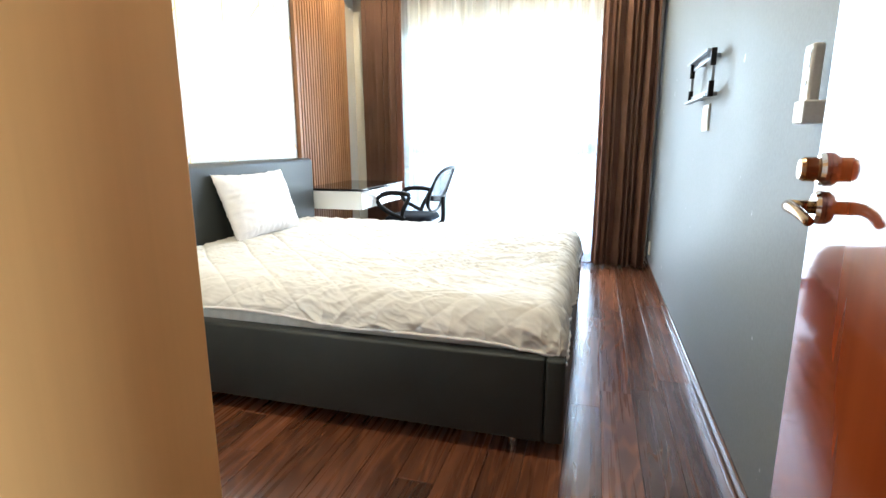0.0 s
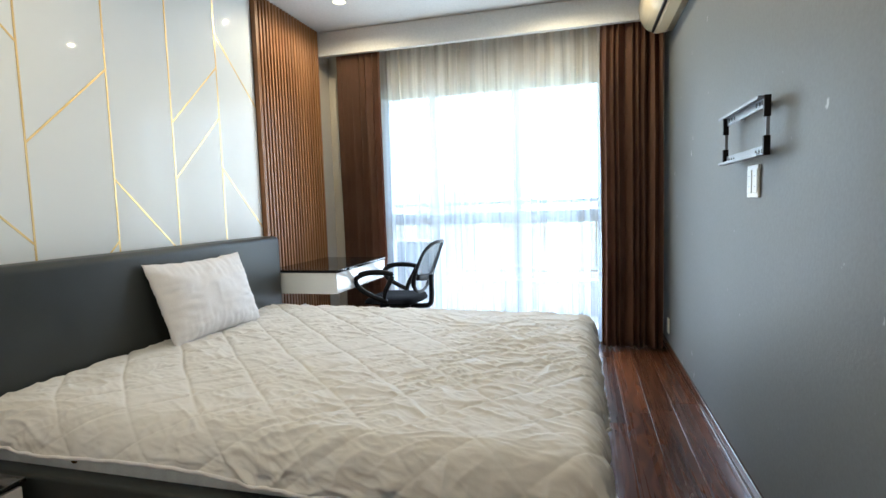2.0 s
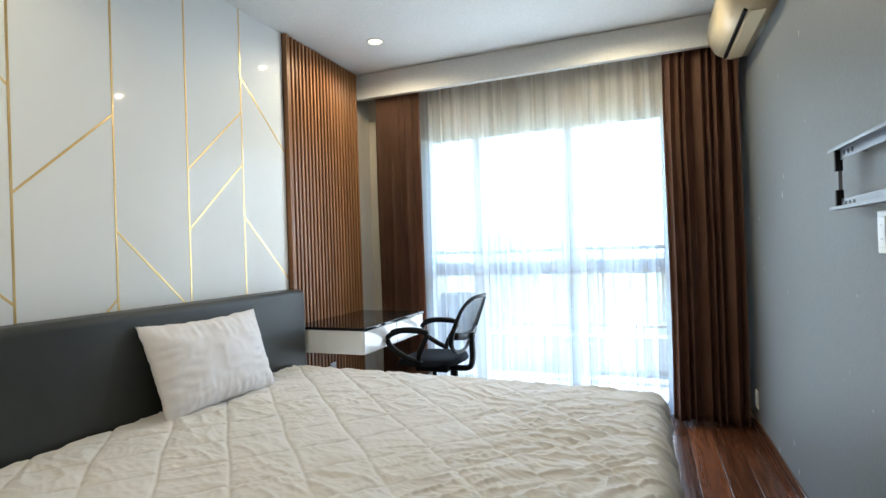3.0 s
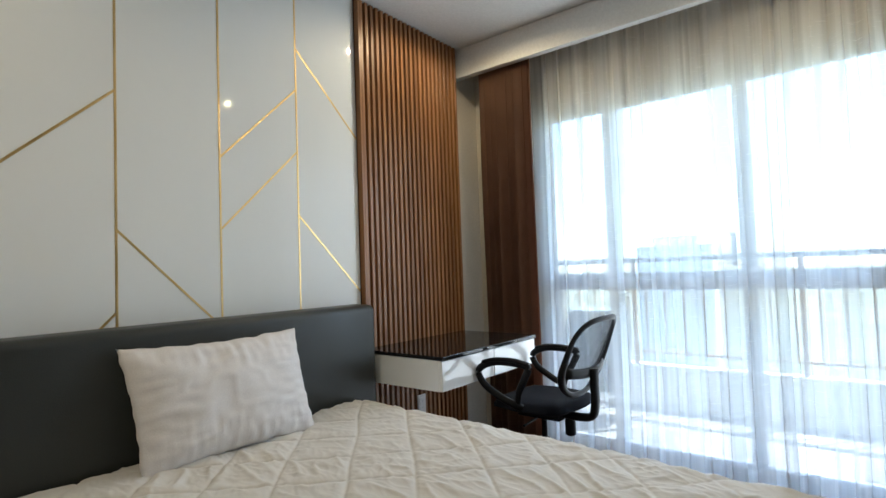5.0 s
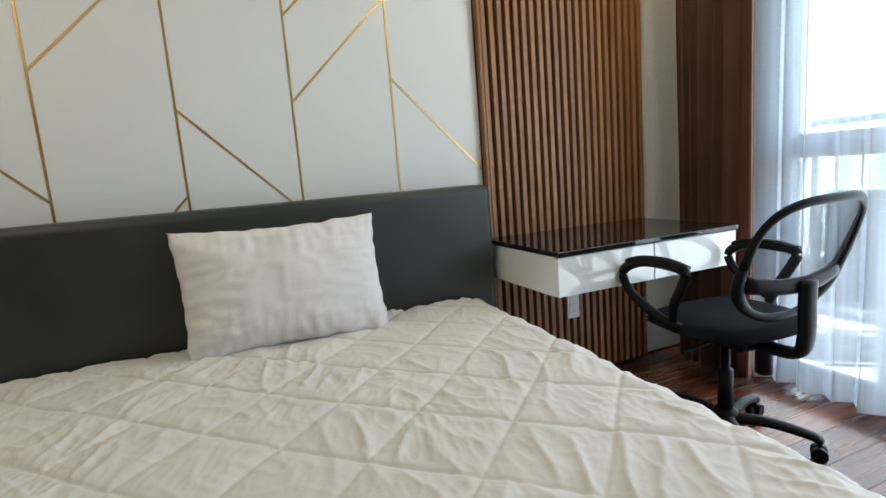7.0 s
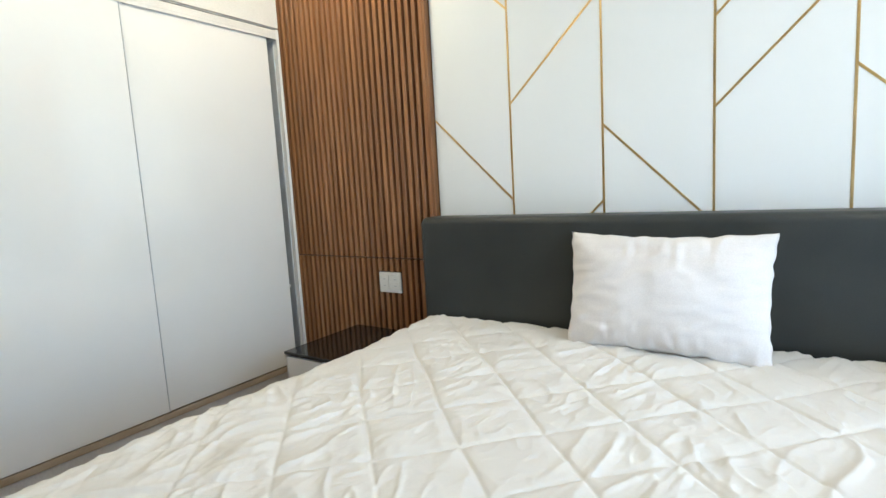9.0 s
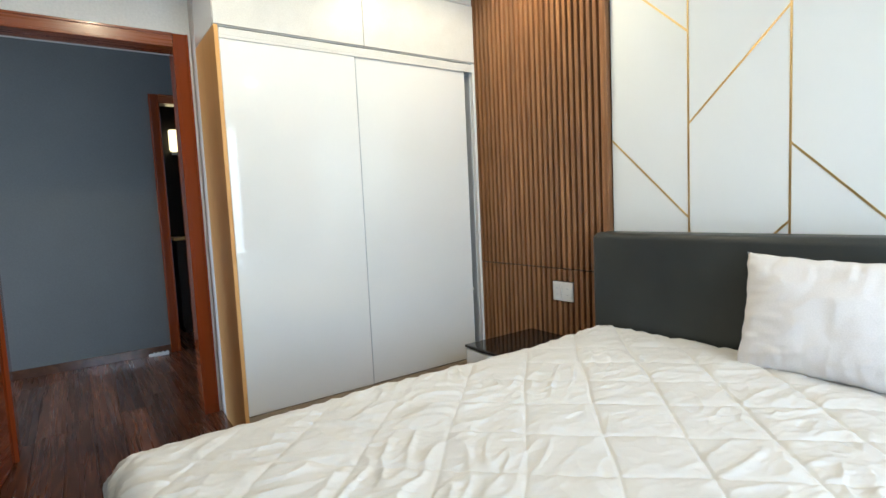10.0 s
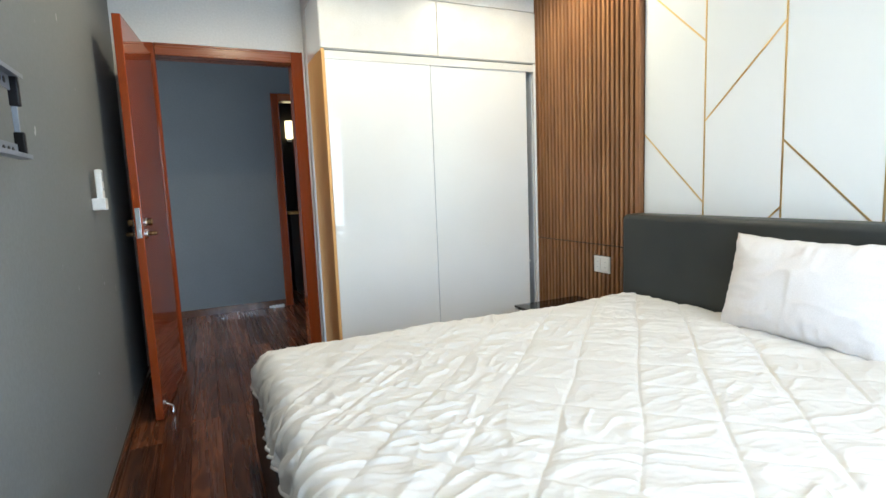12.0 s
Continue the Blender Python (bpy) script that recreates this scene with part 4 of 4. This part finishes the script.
part("end_seam", box((-0.2375, -0.325, 0.10), (-0.224, -0.322, 0.22)), BLACK_PLASTIC, ac)

# ---- screen bracket ----
br = thing("television_bracket", "grey steel screen bracket with black arms, empty", "wall bracket", (X_TV, 2.735, 1.43))
for z0, z1 in ((0.064, 0.100), (-0.100, -0.064)):
    part("rail", box((-0.040, -0.236, z0), (-0.036, 0.285, z1), 0.001), BRACKET_STEEL, br, "slotted blue-grey rail")
    lip = (z1 - 0.003, z1 + 0.001) if z0 > 0 else (z0 - 0.001, z0 + 0.003)
    part("rail_lip", box((-0.066, -0.236, lip[0]), (-0.0405, 0.285, lip[1]), 0.001), BRACKET_STEEL, br)
    part("rail_edge", box((-0.068, -0.236, z1 - 0.010 if z0 > 0 else z0 - 0.001), (-0.0655, 0.285, z1 + 0.001 if z0 > 0 else z0 + 0.010), 0.0008), BRACKET_STEEL, br)
    for y in (-0.195, -0.165, -0.130, 0.150, 0.185, 0.220):
        part("slot_hole", lathe([(0.008, 0), (0.008, 0.0012)], 12, m=pose(-0.0402, y, (z0 + z1) / 2, 0, -90)), BLACK_PLASTIC, br)
    for y in (-0.16, 0.16):
        part("stand_off", rod((-0.0005, y, (z0 + z1) / 2), (-0.0355, y, (z0 + z1) / 2), 0.009, seg=12), BRACKET_STEEL, br)
for y in (-0.250, 0.268):
    part("upright", box((-0.046, y - 0.004, -0.092), (-0.034, y + 0.004, 0.092), 0.0015), BRACKET_STEEL, br)
    for z0, z1 in ((0.028, 0.100), (-0.100, -0.034)):
        part("hook_arm", box((-0.054, y - 0.008, z0), (-0.032, y + 0.008, z1), 0.003), BLACK_PLASTIC, br, "black hook arm")

# ---- remote in its holder ----
rm = thing("remote_control", "white remote control in a wall holder", "remote control", (X_TV, 1.372, 1.18))
part("holder", box((-0.052, -0.033, 0.0), (-0.0005, 0.033, 0.052), 0.004), WHITE_PLASTIC, rm)
remote = part("remote_body", box((-0.046, -0.026, 0.02), (-0.020, 0.026, 0.178), 0.006), WHITE_PLASTIC, rm)
part("display", box((-0.0472, -0.018, 0.125), (-0.0458, 0.018, 0.165), 0.0005), GREY_METAL, remote, "small grey display")
part("button", box((-0.0478, -0.012, 0.085), (-0.0458, 0.012, 0.097), 0.001), GREY_METAL, remote)


# ---- ceiling lamps ----
def downlight(x, y):
    d = thing("downlight", "round recessed warm white ceiling lamp, lit", "ceiling lamp", (x, y, H), group="recessed ceiling lamps")
    part("bezel", lathe([(0.062, -0.001), (0.062, -0.004), (0.052, -0.006), (0.048, -0.003), (0.048, -0.001)], 32), WHITE_PLASTIC, d, "", True)
    part("diffuser", lathe([(0.047, -0.0008), (0.047, -0.0025)], 32), LAMP_GLOW, d, "glowing warm diffuser")
    return d


lamp = downlight(-1.73, 4.17)
for x, y in ((-0.15, 4.17), (-1.73, 1.48), (-0.15, 1.48)):
    copy_thing(lamp, pose(x, y, H))
for x, y in ((-1.73, 4.17), (-0.15, 4.17), (-1.73, 1.48), (-0.15, 1.48)):
    spot = new("lamp_light", bpy.data.lights.new("lamp_light", "SPOT"))
    spot.data.energy, spot.data.color = 1.8, (1.0, 0.75, 0.44)
    spot.data.spot_size, spot.data.spot_blend, spot.data.shadow_soft_size = radians(172), 0.45, 0.012
    spot.location = (x, y, H - 0.03)

# ---- back room seen through the second doorway ----
sc = thing("wall_sconce", "glowing cylindrical wall sconce in the dark room", "wall lamp", (-0.86, -2.80, 1.90))
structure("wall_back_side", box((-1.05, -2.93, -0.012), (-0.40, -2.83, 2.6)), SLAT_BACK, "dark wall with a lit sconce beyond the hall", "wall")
part("shade", lathe([(0.045, 0.0), (0.05, 0.02), (0.05, 0.20), (0.045, 0.22)], 24, m=pose(0, 0.06, 0)), SCONCE_GLOW, sc, "frosted glowing shade", True)
part("bracket", box((-0.03, -0.03, -0.04), (0.03, 0.03, 0.0), 0.004), CHROME, sc)

strip = thing("power_strip", "small white power strip on the hall floor", "power strip", (-0.44, HY + 0.05, 0))
part("body", box((-0.06, -0.022, 0.0), (0.06, 0.022, 0.032), 0.006), WHITE_PLASTIC, strip)
for x in (-0.03, 0.005, 0.04):
    part("outlet", lathe([(0.011, 0), (0.011, 0.002)], 12, m=pose(x, 0, 0.0318)), BLACK_PLASTIC, strip)
part("plug", box((0.060, -0.014, 0.002), (0.095, 0.014, 0.026), 0.004), WHITE_PLASTIC, strip)
con = thing("console_cabinet", "near-black console with a pale top in the back room", "cabinet", (-1.05, -2.60, 0))
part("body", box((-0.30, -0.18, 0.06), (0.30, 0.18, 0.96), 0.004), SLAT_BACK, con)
part("top", box((-0.32, -0.20, 0.961), (0.32, 0.20, 0.99), 0.004), TAN_WOOD, con, "pale wooden top")
part("plinth", box((-0.28, -0.16, 0), (0.28, 0.16, 0.059)), SLAT_BACK, con)

# ---- balcony and distance ----
structure("balcony_floor", box((-3.4, Y_WIN + 0.14, -0.25), (2.4, 6.42, -0.03)), TILE, "pale tiled balcony floor in sun", "balcony")
structure("balcony_roof", box((-3.4, Y_WIN + 0.14, 2.74), (2.4, 6.10, 2.95)), WHITE_PAINT, "white underside of the balcony above", "balcony")
structure("balcony_wall", box((-2.55, Y_WIN + 0.14, -0.03), (-2.40, 6.42, 2.74)), WHITE_PAINT, "white side wall of the balcony", "wall")
structure("facade", box((-30, Y_WIN + 0.01, -40), (X_HEAD - 0.1, Y_WIN + 0.14, 20)), FACADE, "pale rendered facade of the building", "facade")
structure("facade_east", box((X_TV + 0.1, Y_WIN + 0.01, -40), (30, Y_WIN + 0.14, 20)), FACADE, "pale rendered facade of the building", "facade")
rail = thing("balcony_railing", "brown steel balcony railing above a low kerb", "railing", (0, 6.35, -0.03))
part("kerb", box((-2.4, -0.06, 0), (2.4, 0.06, 0.36), 0.004), WHITE_PAINT, rail, "low white kerb")
for z, r in ((1.24, 0.024), (1.12, 0.012), (0.46, 0.014)):
    part("rail", rod((-2.4, 0, z), (2.4, 0, z), r, seg=12), GREY_METAL if z > 1 else RAIL_STEEL, rail)
post = None
for k in range(33):
    if post is None:
        post = part("baluster", rod((0, 0, 0.46), (0, 0, 1.12), 0.008, seg=8), RAIL_STEEL, rail)
        ob = post
    else:
        ob = new("baluster", post.data)
        ob.parent = rail
    ob.location = (-2.4 + 0.15 * k, 0, 0)
for x in (-1.6, -0.4, 0.8, 2.0):
    part("post", rod((x, 0, 0.36), (x, 0, 1.24), 0.018, seg=10), RAIL_STEEL, rail)


def perforated_screen():
    """A sheet with round holes in staggered rows."""
    bm = bmesh.new()
    w, h, p, r = 0.36, 0.60, 0.055, 0.018
    rows = int(h / (p * 0.87))
    seg = 8
    for j in range(rows):
        for i in range(int(w / p)):
            cx = -w / 2 + (i + 0.5) * p + (p / 2 if j % 2 else 0)
            cz = (j + 0.5) * p * 0.87
            inner = [bm.verts.new((cx + r * math.cos(2 * math.pi * k / seg), 0, cz + r * math.sin(2 * math.pi * k / seg))) for k in range(seg)]
            outer = []
            for k in range(seg):
                a = 2 * math.pi * k / seg
                m_ = max(abs(math.cos(a)), abs(math.sin(a)))
                outer.append(bm.verts.new((cx + p / 2 * math.cos(a) / m_, 0, cz + p * 0.435 * math.sin(a) / m_)))
            for k in range(seg):
                bm.faces.new((inner[k], inner[(k + 1) % seg], outer[(k + 1) % seg], outer[k]))
    bmesh.ops.solidify(bm, geom=list(bm.faces), thickness=0.004)
    return bm


screen_ob = thing("perforated_screen", "white perforated metal equipment cover with round holes on balcony", "screen", (-1.72, 5.62, -0.03))
bm = perforated_screen()
bmesh.ops.transform(bm, matrix=Matrix.Translation((0, 0, 0.25)), verts=list(bm.verts))
part("panel", bm, WHITE_PLASTIC, screen_ob)
part("housing", box((-0.185, 0.05, 0.245), (0.205, 0.34, 0.86), 0.004), GREY_METAL, screen_ob, "dull grey housing behind the holes")
for x in (-0.20, 0.22):
    part("upright", box((x - 0.015, -0.02, 0), (x + 0.015, 0.02, 1.06), 0.003), WHITE_PLASTIC, screen_ob)

structure("ground", box((-3000, Y_WIN + 60, -60.2), (3000, 4000, -60)), GROUND, "hazy flat land far below", "ground")


def tower(x, y, w, d, z1, storeys, cols, label):
    t = thing("tower", label, "building", (x, y, -60))
    part("walls", box((-w / 2, -d / 2, 0), (w / 2, d / 2, z1 + 60), 0.1), HAZED_FACADE, t)
    part("roof", box((-w * 0.3, -d * 0.3, z1 + 60), (w * 0.3, d * 0.3, z1 + 64), 0.1), HAZED_FACADE, t)
    shared = None
    for i in range(storeys):
        for j in range(cols):
            if shared is None:
                ob = part("window", box((-0.9, -0.1, 0), (0.9, 0.05, 1.6)), HAZED_GLASS, t)
                shared = ob.data
            else:
                ob = new("window", shared)
                ob.parent = t
            ob.location = (-w / 2 + w * (j + 0.5) / cols, -d / 2 - 0.02, z1 + 57 - 3.2 * i)


tower(38, 190, 22, 18, 52, 24, 6, "distant apartment tower paled for haze")
tower(-60, 240, 30, 20, 8, 12, 7, "distant lower apartment block paled for haze")
tower(90, 260, 40, 20, 4, 10, 8, "distant lower apartment block paled for haze")


# ---- floor planks ----
def plank_mesh(w, length):
    bm = box((-w / 2 + 0.0007, -length / 2 + 0.0007, -0.011), (w / 2 - 0.0007, length / 2 - 0.0007, 0), 0.0012, 1)
    me = bpy.data.meshes.new("plank")
    bm.to_mesh(me)
    bm.free()
    me.materials.append(PLANK)
    return me


PW, PL = 0.137, 1.22
full = plank_mesh(PW, PL)
rng = random.Random(5)
cols_n = math.ceil((2.1 - X_HEAD) / PW)
for c in range(cols_n):
    x = X_TV - 0.014 - (c + 0.5) * PW if c < 22 else X_TV + 0.11 + (c - 22 + 0.5) * PW
    if x - PW / 2 < X_HEAD - 0.05:
        continue
    lo, hi = (-2.95, Y_WIN) if x < X_TV else (HY, Y_DOOR - 0.14)
    y = lo - rng.random() * PL * 0.9
    while y < hi:
        a, b = max(y, lo), min(y + PL, hi)
        if b - a > 0.03:
            me = full if b - a > PL - 0.001 else plank_mesh(PW, b - a)
            ob = new("plank", me)
            ob.parent = floor_ob
            ob.location = (x, (a + b) / 2, 0)
        y += PL
